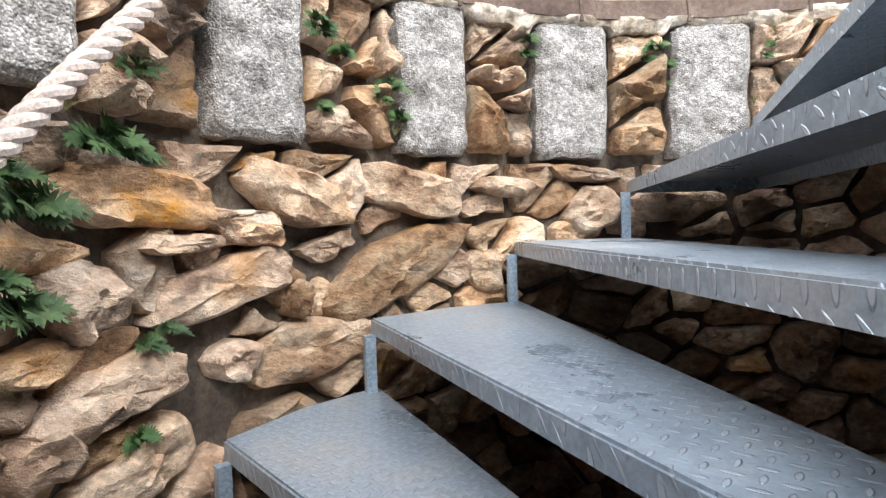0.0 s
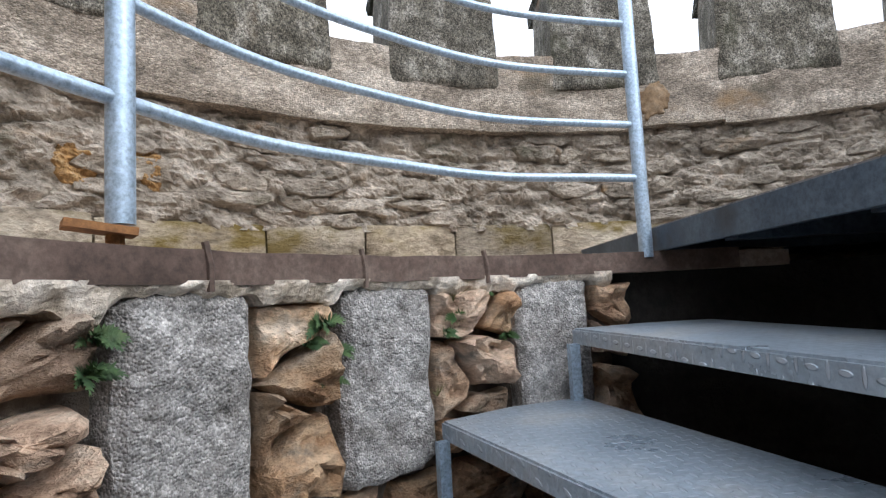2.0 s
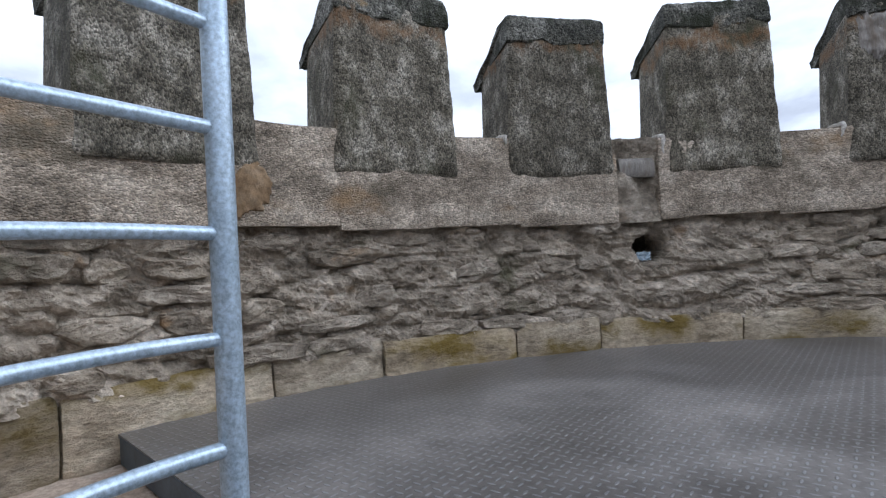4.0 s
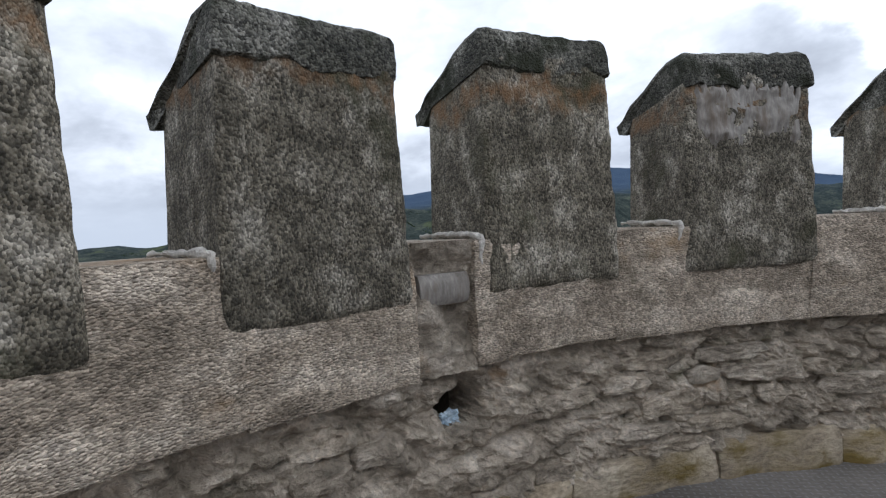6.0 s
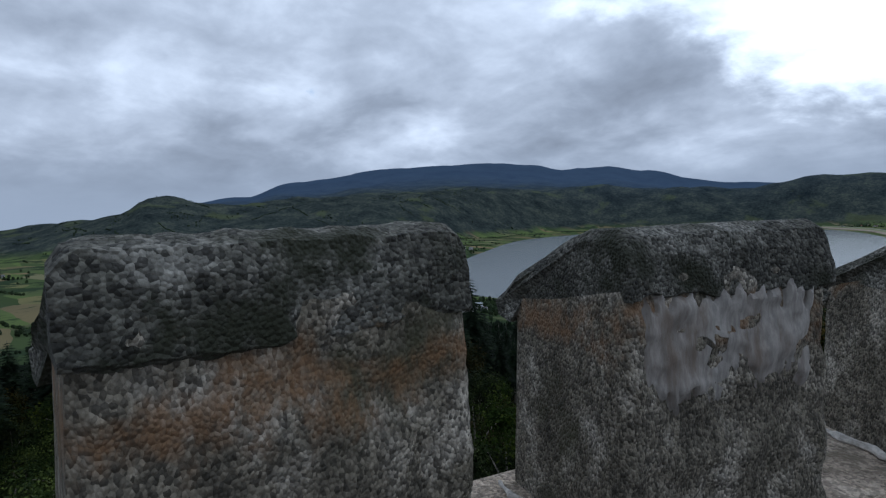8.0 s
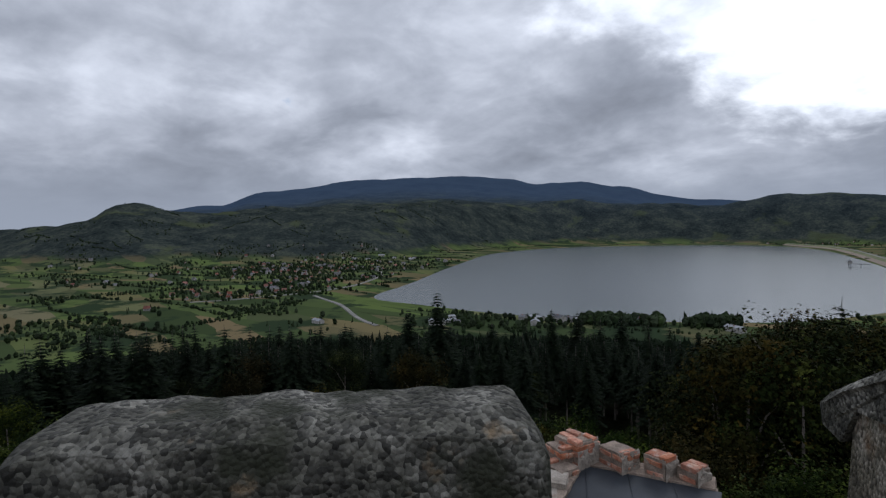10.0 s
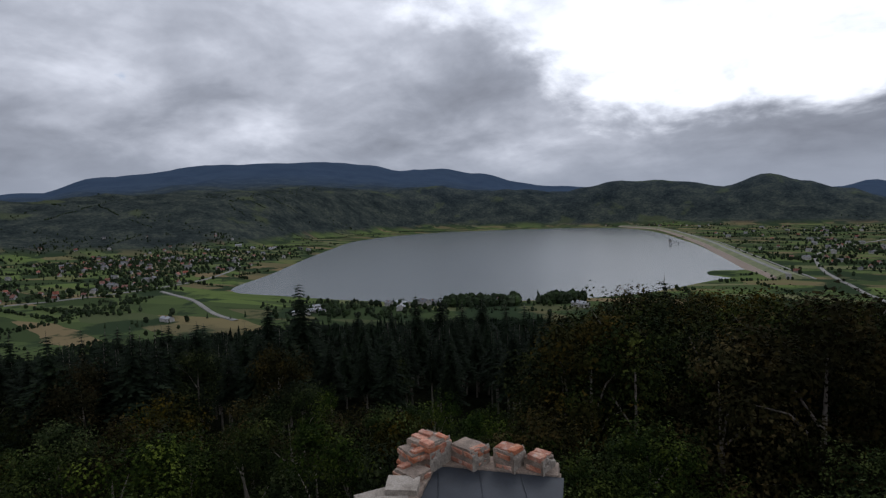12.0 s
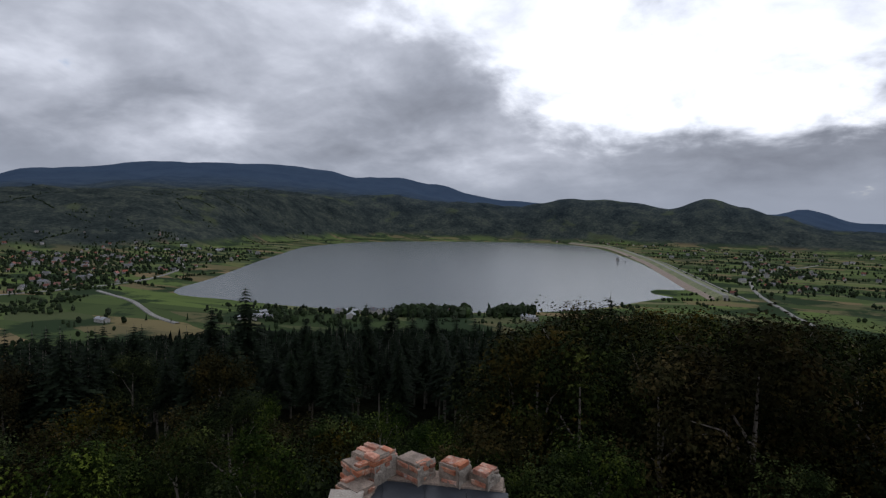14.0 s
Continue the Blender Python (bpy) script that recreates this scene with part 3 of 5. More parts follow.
        part("joist", (v, [(0, 1, 3, 2), (2, 3, 5, 4), (4, 5, 7, 6), (6, 7, 1, 0), (1, 7, 5, 3), (0, 2, 4, 6)]), M_EDGE, deck)


def build_ledge():
    """Stone ledge between the stair well and the parapet, open to the well."""
    n = 60
    top_in, top_out = [], []
    for i in range(n + 1):
        a = 28 + (238 - 28) * i / n
        p = polar(WELL, 1.47, a, Z_LEDGE)
        d = Vector((math.cos(radians(a)), math.sin(radians(a)), 0))
        q = p.copy()
        while (q - TOWER).xy.length < R_WALL + 0.04:
            q = q + d * 0.02
        q.z = Z_LEDGE
        top_in.append(p)
        top_out.append(q)
    def at(s, t):
        i = s * n
        k = min(n - 1, int(i))
        p = top_in[k].lerp(top_in[k + 1], i - k).lerp(top_out[k].lerp(top_out[k + 1], i - k), t)
        return p + Vector((0, 0, rough(p, 5.0, 0.006)))
    v, f = grid_patch(120, 10, at)
    m = len(v)
    v += [Vector((p.x, p.y, Z_LEDGE - 0.05)) for p in v[:m]]
    f += [tuple(i + m for i in reversed(q)) for q in f]
    f += [(i, i + m, i + 1 + m, i + 1) for i in range(120)]
    o = 10 * 121
    f += [(o + i + 1, o + i + 1 + m, o + i + m, o + i) for i in range(120)]
    def strip(s, t):
        a = 28 + 210 * s
        r = 1.468 + (0.05 + 0.035 * noise.noise(Vector((a * 0.09, 2.0, 0))) + 0.014 * noise.noise(Vector((a * 0.6, 5.0, 0)))) * t
        return polar(WELL, r, a, Z_LEDGE + 0.007 + rough(polar(WELL, r, a, Z_LEDGE), 5.0, 0.006) - (0.012 if t > 0.99 else 0))
    tagged(part("worn_edge", grid_patch(160, 4, strip), M_BED, None, smooth=True), "pale worn mortar strip along the ledge edge", "mortar strip", kind="structure")
    tagged(part("ledge", (v, f), M_LEDGE, None, smooth=True), "smooth tan sandstone ledge round the stair well", "ledge", kind="structure")
    # rusted rim band of the well with its lugs
    rim = thing("rim_band", "rust-brown flat steel band round the well edge", "band", kind="structure")
    v, f = [], []
    for i in range(91):
        a = 34 + (238 - 34) * i / 90
        for r, z in ((1.448, -0.062), (1.448, -0.002), (1.469, -0.002), (1.469, -0.062)):
            v.append(polar(WELL, r, a, z + rough((a * 0.2, 0, 0), 1.0, 0.004)))
    for i in range(90):
        for k in range(4):
            f.append((i * 4 + k, i * 4 + (k + 1) % 4, i * 4 + 4 + (k + 1) % 4, i * 4 + 4 + k))
    f += [(0, 1, 2, 3), (363, 362, 361, 360)]
    part("band", (v, f), M_RUST, rim)
    for a in (66, 80.5, 95, 112, 121, 140, 160):
        lug = fuse([tube([polar(WELL, 1.446, a, -0.075), polar(WELL, 1.446, a, -0.03), polar(WELL, 1.45, a + 0.3, 0.012)], 0.007, 6)])
        part("lug", lug, M_RUST, rim)


LARGE_STONES = [
    (147.5, -0.664, 0.185, 0.062, -2), (132.0, -0.645, 0.165, 0.075, -18), (117.8, -0.629, 0.18, 0.066, -12), (120.5, -0.850, 0.27, 0.09, 24),
    (139.6, -0.850, 0.202, 0.066, 15), (143.7, -0.753, 0.107, 0.026, 3), (136.4, -0.742, 0.072, 0.034, -10), (151.7, -0.837, 0.08, 0.072, 30),
    (131.0, -1.039, 0.17, 0.085, 5), (150.0, -1.021, 0.157, 0.058, 14), (154.7, -0.940, 0.089, 0.04, 8), (147.9, -1.173, 0.14, 0.069, 22),
    (92.5, -0.686, 0.116, 0.08, 15), (83.3, -0.682, 0.10, 0.059, 0), (139.3, -1.022, 0.069, 0.047, 10), (155.0, -1.091, 0.062, 0.049, 10),
    (105.2, -0.609, 0.11, 0.036, 0), (94.0, -0.564, 0.14, 0.03, -5), (132.7, -0.902, 0.045, 0.055, -30), (108.3, -0.876, 0.068, 0.07, 0),
]


def build_well():
    rng = random.Random(5)
    wall = thing("well_wall", "round stair well wall of rubble sandstone with upright granite slabs", "stone wall", kind="structure")
    # backing, with thickness, dark joints show it between the stones
    n = 96
    prof = ((1.54, -2.6), (1.54, -0.05), (1.74, -0.05), (1.74, -2.6))
    v = [polar(WELL, r, 360 * i / n, z) for i in range(n) for r, z in prof]
    quads = lambda steps: [(i * 4 + k, i * 4 + (k + 1) % 4, (i + 1) % n * 4 + (k + 1) % 4, (i + 1) % n * 4 + k) for i in steps for k in range(4)]
    part("mortar_backing", (v, quads(range(13, 63))), M_MORTAR, wall)
    # Backing below the platform; its shade is put into the colour.
    part("damp_backing", (v, quads(list(range(63, n)) + list(range(13)))), M_SHADEWALL, wall, "wall below the platform, coloured dark for the shade there")

    def onto(u, w, h):
        return polar(WELL, 1.532 - h, math.degrees(u / 1.47), w)

    # upright granite slabs of the top course
    slabs = [(167, 151.5, -0.49), (140.9, 131.3, -0.52), (119.7, 110.7, -0.515), (100.9, 91.0, -0.515), (82.5, 72.7, -0.515), (61.8, 52.6, -0.45), (192, 178, -0.52)]
    for a1, a0, low in slabs:
        def face(s, t, a0=a0, a1=a1, low=low):
            corner = max(0.0, abs(s - 0.5) * 2 - 0.8) * 5 + max(0.0, abs(t - 0.5) * 2 - 0.86) * 6
            a = a0 + (a1 - a0) * s + rough((s * 0.1, t * 2, a0), 2.0, 0.35)
            z = low + (-0.066 - low) * t + rough((s * 2, t * 0.1, a1), 2.0, 0.01)
            q = polar(WELL, 1.45, a, z)
            return polar(WELL, 1.462 + rough(q, 12.0, 0.013) + rough(q, 40.0, 0.004) + 0.022 * corner ** 2, a, z)
        v, f = grid_patch(16, 28, face)
        m = len(v)
        w = 17
        edge = list(range(w)) + [j * w + 16 for j in range(1, 29)] + [28 * w + i for i in range(15, -1, -1)] + [j * w for j in range(27, 0, -1)]
        for i in edge:
            d = Vector((v[i].x - WELL.x, v[i].y - WELL.y, 0)).normalized()
            v.append(v[i] + d * 0.085)
        k = len(edge)
        f += [(edge[(i + 1) % k], edge[i], m + i, m + (i + 1) % k) for i in range(k)]
        part("granite_slab", (v, f), M_GRANITE, wall, "grey upright granite slab")
    # rubble in the gaps between the slabs
    spans = sorted([(b, a, low) for a, b, low in slabs])
    fills = []
    for (b0, a0, l0), (b1, a1, l1) in zip(spans, spans[1:]):
        fills.append((a0 + 0.5, b1 - 0.5, min(l0, l1)))
    fills.append((192.5, 236.0, -0.52))
    fills.append((47.0, 52.1, -0.5))
    polys = []
    k = 1.47 * math.pi / 180
    for a0, a1, low in fills:
        polys += [(p, 0.066) for p in cells(a0 * k, a1 * k, low + 0.004, -0.085, 0.15, 0.135, rng, 1.2, rng.uniform(-0.3, 0.3))]
    # coarse laid rubble below
    # large stones by angle, height, half length, half height and tilt; small ones pack the rest
    inside = []
    for a, z, hw, hh, tilt in LARGE_STONES:
        t0, count, p = rng.uniform(0, 1), rng.randint(7, 10), []
        ct, st = math.cos(radians(tilt)), -math.sin(radians(tilt))
        for e in range(count):
            t = 6.283 * (e + t0) / count + rng.uniform(-0.22, 0.22)
            q = rng.uniform(0.86, 1.08) / (abs(math.cos(t)) ** 2.8 + abs(math.sin(t)) ** 2.8) ** (1 / 2.8)
            x, y = math.cos(t) * hw * q * 1.08, math.sin(t) * hh * q * 1.1
            p.append((a * k + x * ct - y * st, z + x * st + y * ct))
        polys.append((p, 0.075))
        inside.append((a * k, z, hw, hh, ct, st))
    for p in cells(49 * k, 236 * k, -2.0, -0.525, 0.17, 0.092, rng, 1.4, 0.2, thin=0.16):
        cx, cy = sum(q[0] for q in p) / len(p), sum(q[1] for q in p) / len(p)
        hidden = False
        for x, y, hw, hh, ct, st in inside:
            dx, dy = cx - x, cy - y
            hidden = hidden or ((dx * ct + dy * st) / hw) ** 2 + ((dy * ct - dx * st) / hh) ** 2 < 0.75
        if not hidden:
            near_large = 72 < cx / k < 158 and cy > -1.2
            polys.append((p, 0.038 if near_large else 0.06))
    made = 0
    rest = []
    polys.sort(key=lambda q: abs(sum(p[0] for p in q[0]) / len(q[0]) / k - 120) + 40 * max(0, -0.9 - sum(p[1] for p in q[0]) / len(q[0])))
    for p, h in polys:
        data = stone(p, onto, h * (rng.uniform(0.75, 1.1) if h > 0.07 else rng.uniform(0.5, 1.45)), rng.uniform(0.004, 0.012) if h > 0.07 else rng.uniform(0.006, 0.024), rng, n=26 if h > 0.07 else 20, dome=0.3, craggy=0.36 if h > 0.07 else 0.6)
        if made < 290:
            part("stone", data, M_RUBBLE, wall, smooth=True)
            made += 1
        else:
            rest.append(data)
    if rest:
        tagged(part("rubble_stones", fuse(rest), M_RUBBLE, wall, "further rubble stones in shade", smooth=True), kind="stuff")
    # pale mortar bedding under the rim band
    def bed(s, t):
        a = 50 + 188 * s
        on_slab = any(a0 - 0.6 < a < a1 + 0.6 for a1, a0, _ in slabs)
        low = (-0.082 if on_slab else -0.105) - 0.05 * max(0.0, noise.noise(Vector((a * 0.22, 3.0, 0)))) - 0.016 * noise.noise(Vector((a * 0.9, 9.0, 0)))
        z = -0.055 + (low + 0.055) * t
        return polar(WELL, 1.449 - 0.006 * math.sin(3.1416 * t) + 0.02 * t + rough((a * 0.3, z * 20, 1.0), 1.0, 0.014) + (0.07 if t > 0.99 else 0), a, z)
    part("mortar_bed", grid_patch(420, 8, bed), M_BED, wall, "pale uneven mortar bedding")
    # floor at the bottom of the well
    n = 48
    v = [polar(WELL, 1.7, 360 * i / n, z) for z in (-2.6, -2.7) for i in range(n)]
    f = [tuple(range(n)), tuple(range(2 * n - 1, n - 1, -1))] + [(i, n + i, n + (i + 1) % n, (i + 1) % n) for i in range(n)]
    tagged(part("floor", (v, f), M_MORTAR, None), "dark trodden floor at the foot of the stairs", "floor", kind="structure")


MERLONS = [(-24.9, 5.5, 0.02), (-8.65, 5.27, 0.04), (6.9, 5.15, -0.025), (22.3, 5.4, 0.0)] + [(22.5 + 16.39 * k, 5.5, 0.0) for k in range(1, 17)] + [(-61.7, 5.6, 0.03), (-42.2, 5.5, -0.02)]


def build_parapet():
    rng = random.Random(9)
    wall = thing("wall_parapet", "round weathered stone parapet wall with a smooth upper band", "parapet wall", kind="structure")
    c = TOWER
    hole_a, hole_z = -2.1, 0.5
    # core with a pocket where stones fell out
    n = 180
    zs = [-0.06, 0.05, 0.42, 0.545, 0.62]
    v, f = [], []
    for i in range(n):
        for z in zs:
            v.append(polar(c, R_WALL + 0.09, 2 * i - 5 + 0.8, z))
    w = len(zs)
    for i in range(n):
        for j in range(w - 1):
            a = 2 * i - 5 + 0.8
            if j == 2 and abs(a + 1 - hole_a) < 2.1:
                i2 = (i + 1) % n
                q = [i * w + j, i2 * w + j, i2 * w + j + 1, i * w + j + 1]
                base = len(v)
                for t in q:
                    d = Vector((v[t].x - c.x, v[t].y - c.y, 0)).normalized()
                    v.append(v[t] + d * 0.22)
                f += [(q[t], q[(t + 1) % 4], base + (t + 1) % 4, base + t) for t in range(4)] + [(base, base + 1, base + 2, base + 3)]
                continue
            f.append((i * w + j, (i + 1) % n * w + j, (i + 1) % n * w + j + 1, i * w + j + 1))
    part("core", (v, f), M_MORTAR, wall)
    # outer skin of the tower, down to the ground
    v, f = [], []
    for i in range(96):
        for r, z in ((2.98, 0.60), (2.98, -8.0), (3.1, -17.0)):
            v.append(polar(c, r, 3.75 * i, z))
    for i in range(96):
        for j in range(2):
            f.append((i * 3 + j, i * 3 + j + 1, (i + 1) % 96 * 3 + j + 1, (i + 1) % 96 * 3 + j))
    part("outer_skin", (v, f), M_MASONRY, wall)
    # smooth band below the merlons
    seg = 360 / 44
    spans = [(-5.3, -2.6, M_BAND), (-2.6, 1.5, M_MASONRY), (1.5, -5.3 + seg, M_BAND)] + [(-5.3 + seg * i, -5.3 + seg * (i + 1), M_BAND) for i in range(1, 44)]
    for a0, a1, skin in spans:
        broken = skin is M_MASONRY      # the plaster has come away above the hole
        v, f = curved_block(c, a0, a1 + 0.02, R_WALL - (0.04 if broken else 0.05) + rng.uniform(-0.003, 0.003), 3.0, 0.612 + rng.uniform(-0.012, 0.012), 0.955 + rng.uniform(-0.006, 0.006), 16, 24, 0.05 if broken else 0.016, 9.0 if broken else 7.0, round_edge=0.003)
        part("band_block", (v, f), skin, wall, "dark broken masonry where plaster has fallen" if broken else "", smooth=True)
    # rough weathered facing, with stones that stand a little proud of it
    k = radians(1) * R_WALL
    levels = [0.185, 0.25, 0.31, 0.40, 0.47, 0.545, 0.61]

    def face(a, z):
        q = Vector((a * k, z, 0))
        crack = abs(noise.noise(Vector((q.x * 2.6, z * 8.0, 2.0))))
        crack2 = abs(noise.noise(Vector((q.x * 9.0, z * 17.0, 8.0))))
        deep = 0.024 * max(0.0, 1 - crack * 8) + 0.014 * max(0.0, 1 - crack2 * 6)
        return R_WALL + 0.004 + deep + noise.fractal(Vector((q.x * 12, z * 15, 5.0)), 0.75, 2.1, 6) * 0.034

    def facing(s, t):
        a = -78 + 278 * s
        z = 0.17 + 0.45 * t
        r = face(a, z)
        miss = math.hypot((a - hole_a) * k / 0.078, (z - hole_z + 0.015) / 0.068) + 0.25 * noise.noise(Vector((a, z * 20, 1)))
        if miss < 1.15:
            r += 0.05 * min(1.0, (1.15 - miss) * 4) + (0.16 if miss < 0.85 else 0)
        return polar(c, r, a, z)

    part("facing", grid_patch(1100, 44, facing), M_MASONRY, wall, smooth=False)

    def onto(u, z, h):
        w = z + rough((u * 2.0, z * 2, 3.0), 1.0, 0.022)
        return polar(c, face(u / k, w) * 0.35 + (R_WALL + 0.006) * 0.65 - h, u / k, w)

    for lo, hi in zip(levels, levels[1:]):
        a = -70.0
        while a < 135:
            da = rng.uniform(2.0, 7.5)
            mid = a + da / 2
            if rng.random() < 0.42 and not (abs(mid - hole_a) < da / 2 + 2.0 and lo - 0.06 < hole_z < hi + 0.06):
                m, hm = (a + a + da) / 2 * k, (lo + hi) / 2
                ru, rv = da / 2 * k, (hi - lo) / 2
                count = rng.randint(6, 8)
                turn = rng.uniform(0, 1)
                p = []
                for e in range(count):
                    t = 6.283 * (e + turn) / count + rng.uniform(-0.25, 0.25)
                    q = rng.uniform(0.82, 1.12)
                    sq = 1 / max(abs(math.cos(t)), abs(math.sin(t))) ** 0.6
                    p.append((m + math.cos(t) * ru * q * sq, hm + math.sin(t) * rv * q * sq))
                data = stone(p, onto, rng.uniform(0.008, 0.03), 0.003, rng, n=16, sink=0.02, dome=0.2)
                part("stone", data, M_MASONRY, wall)
            a += da
    # a brown run-off stain on the plaster and orange lichen on the stones
    def stain(a, z, wide, tall, back):
        def at(s, t):
            u, w = (s - 0.5) * 2, (t - 0.5) * 2
            ang, h = a + u * wide, z + w * tall
            q = polar(c, R_WALL - 0.05, ang, h)
            miss = math.hypot(u, w) + 0.45 * noise.noise(Vector((ang * 0.7, h * 14, 3.0))) + 0.2 * noise.noise(Vector((ang * 2.5, h * 50, 3.0)))
            sunk = min(1.0, max(0.0, (miss - 0.72) * 6))
            return polar(c, back(ang, h, q) - 0.005 + 0.03 * sunk, ang, h)
        return grid_patch(30, 30, at)

    on_band = lambda ang, h, q: R_WALL - 0.052 + rough(q, 7.0, 0.016)
    on_stone = lambda ang, h, q: face(ang, h) - 0.004
    part("run_off_stain", stain(34.2, 0.745, 2.2, 0.11, on_band), M_STAIN, wall, "dark brown damp run-off stain", smooth=True)
    for a0, z0, w0, h0 in ((84.2, 0.35, 1.9, 0.075), (80.2, 0.36, 1.3, 0.08)):
        part("lichen_patch", stain(a0, z0, w0, h0, on_stone), M_LICHEN, wall, "orange lichen on the stones")
    # mossy curb blocks at the foot
    a = -80.0
    while a < 260:
        da = rng.uniform(8, 15)
        v, f = curved_block(c, a + 0.08, a + da - 0.08, R_WALL - 0.012 + rng.uniform(-0.006, 0.006), R_WALL + 0.05, -0.03, 0.20 + rng.uniform(-0.008, 0.008), 20, 8, 0.016, 8.0, round_edge=0.014)
        part("curb_block", (v, f), M_CURB, wall, smooth=True)
        a += da


def build_merlon(a, half, lift=0.0, patch=False):
    c = TOWER
    at = polar(c, 2.75, a, 0.94)
    t = thing("merlon", "grey pebbledashed merlon with a sloping lichened cap" if not patch else "grey pebbledashed merlon with a smooth plaster repair below its cap", "merlon", group="merlons of the parapet")
    v, f = curved_block(c, a - half, a + half, R_WALL - 0.062, 2.955, 0.80, 1.43 + lift, 44, 64, 0.011, 14.0, taper=0.55, round_edge=0.012, fall=0.085, square=True)
    part("body", (v, f), M_RENDER, t, smooth=True)
    # cap: flush inner face, ridge near the inner edge, slope falling outwards to a dripping lip
    prof = [(R_WALL - 0.060, 1.375), (R_WALL - 0.067, 1.38), (R_WALL - 0.068, 1.41), (R_WALL - 0.066, 1.45), (R_WALL - 0.057, 1.479), (R_WALL - 0.03, 1.492), (R_WALL + 0.05, 1.490), (2.78, 1.468), (2.86, 1.430), (2.94, 1.390), (3.0, 1.352), (3.018, 1.325), (3.012, 1.292), (2.96, 1.285), (2.93, 1.34)]
    prof = [(r, z + lift) for r, z in prof]
    na = 44
    v, f = [], []
    h = half - 0.42
    for i in range(na + 1):
        s = i / na
        edge = max(0.0, abs(s - 0.5) * 2 - 0.88) / 0.12
        for j, (r, z) in enumerate(prof):
            wide = h * (R_WALL - 0.062) / r + (0.35 if 9 <= j <= 13 else 0.0)
            q = polar(c, r, a - wide + 2 * wide * s, z)
            drop = 0.02 * edge ** 3 if 3 <= j <= 10 else 0
            ragged = rough(q, 9.0, 0.022) if j < 2 else rough(q, 30.0, 0.006)
            side_r = rough((0, r * 9, z * 9 + a), 1.0, 0.22) * min(1.0, edge)
            v.append(polar(c, r + rough(q, 16.0, 0.007) + rough(q, 45.0, 0.004), a - wide + 2 * wide * s + side_r, z - drop + ragged))
    m = len(prof)
    for i in range(na):
        for j in range(m):
            f.append((i * m + j, i * m + (j + 1) % m, (i + 1) * m + (j + 1) % m, (i + 1) * m + j))
    f += [tuple(range(m - 1, -1, -1)), tuple(na * m + j for j in range(m))]
    part("cap", (v, f), M_CAP, t, "dark lichen-grown sloping cap", smooth=False)
    if patch:
        def plaster(s, w):
            ang, z = a - half + 0.9 + (2 * half - 1.6) * s, 1.175 + 0.235 * w
            q = polar(c, R_WALL - 0.062, ang, z)
            low = min(1.0, max(0.0, (w - 0.14 + 0.3 * noise.noise(Vector((ang * 0.9, z * 6, 2.0))) + 0.15 * noise.noise(Vector((ang * 4, z * 30, 2.0)))) * 5))
            high = min(1.0, max(0.0, (1.0 - w + 0.22 * noise.noise(Vector((ang * 2.6, 7.0, 2.0)))) * 9))
            ends = min(1.0, s * 14, (1 - s) * 14)
            cover = low * high * ends
            return polar(c, R_WALL - 0.062 + rough(q, 12.0, 0.014) - 0.0045 * cover + 0.02 * (1 - cover), ang, z)
        part("plaster_patch", grid_patch(70, 40, plaster), M_PATCH, t, "smooth pale grey plaster repair", smooth=True)
    return t


def build_mortar_lip(a0, a1, z, reach):
    """A rough pale mortar fillet along a crenel sill and down the side of the next merlon."""
    c = TOWER
    key = [(2.93, 0.0, z + 0.002, 0.008), (2.80, 0.0, z + 0.004, 0.011), (2.66, 0.1, z + 0.003, 0.013), (R_WALL - 0.055, 0.15, z - 0.002, 0.012), (R_WALL - 0.056, 0.1, z - reach * 0.5, 0.009), (R_WALL - 0.05, 0.0, z - reach, 0.003)]
    path, radii = [], []
    for k in range(len(key) - 1):
        for j in range(7):
            r, da, h, w = (key[k][e] + (key[k + 1][e] - key[k][e]) * j / 7 for e in range(4))
            p = polar(c, r, a0 + da, h)
            path.append(p + Vector((rough(p, 14.0, 0.012), rough(p + Vector((4, 0, 0)), 14.0, 0.012), rough(p, 20.0, 0.004))))
            radii.append(w * 0.8 * (1 + rough(p, 30.0, 0.6)))
    v, f = tube(path, 0.01, 9, radii=radii)
    v = [q + Vector((rough(q, 60.0, 0.004), rough(q, 55.0, 0.004), rough(q, 50.0, 0.004))) for q in v]
    t = part("mortar_fillet", (v, f), M_WHITE, None)
    tagged(t, "pale crumbling mortar fillet along the crenel sill", "mortar")


build_platform()
build_ledge()
build_well()
build_parapet()
for index, (ang, hw, lift) in enumerate(MERLONS):
    build_merlon(ang, hw, lift, index == 0)
for ang, reach in ((-3.1, 0.085), (-19.1, 0.06), (-36.6, 0.1), (12.2, 0.03)):
    build_mortar_lip(ang, ang, 0.962, reach)
tagged(part("wall_repair", curved_block(TOWER, -2.2, 1.2, R_WALL - 0.058, R_WALL, 0.79, 0.87, 10, 6, 0.006, 20.0), M_PATCH, None, smooth=True), "small smooth grey plaster repair on the wall", "plaster")
scrap_v, scrap_f = grid_patch(8, 8, lambda s, t: polar(TOWER, R_WALL + 0.05 + rough((s * 3, t * 3, 1), 2.0, 0.03), -1.6 + 1.3 * (s - 0.5), 0.437 + 0.035 * t + rough((s * 3, t * 3, 5), 2.0, 0.012)))
tagged(part("paper_scrap", (scrap_v, scrap_f), M_PAPER, None), "crumpled pale blue paper scrap in the wall hole", "litter")


# ---- stairs and railings ----
TREAD_CENTRE = WELL
AIM = Vector((1.73, 1.90, 0))
NEWEL = Vector((1.86, 1.72, 0))
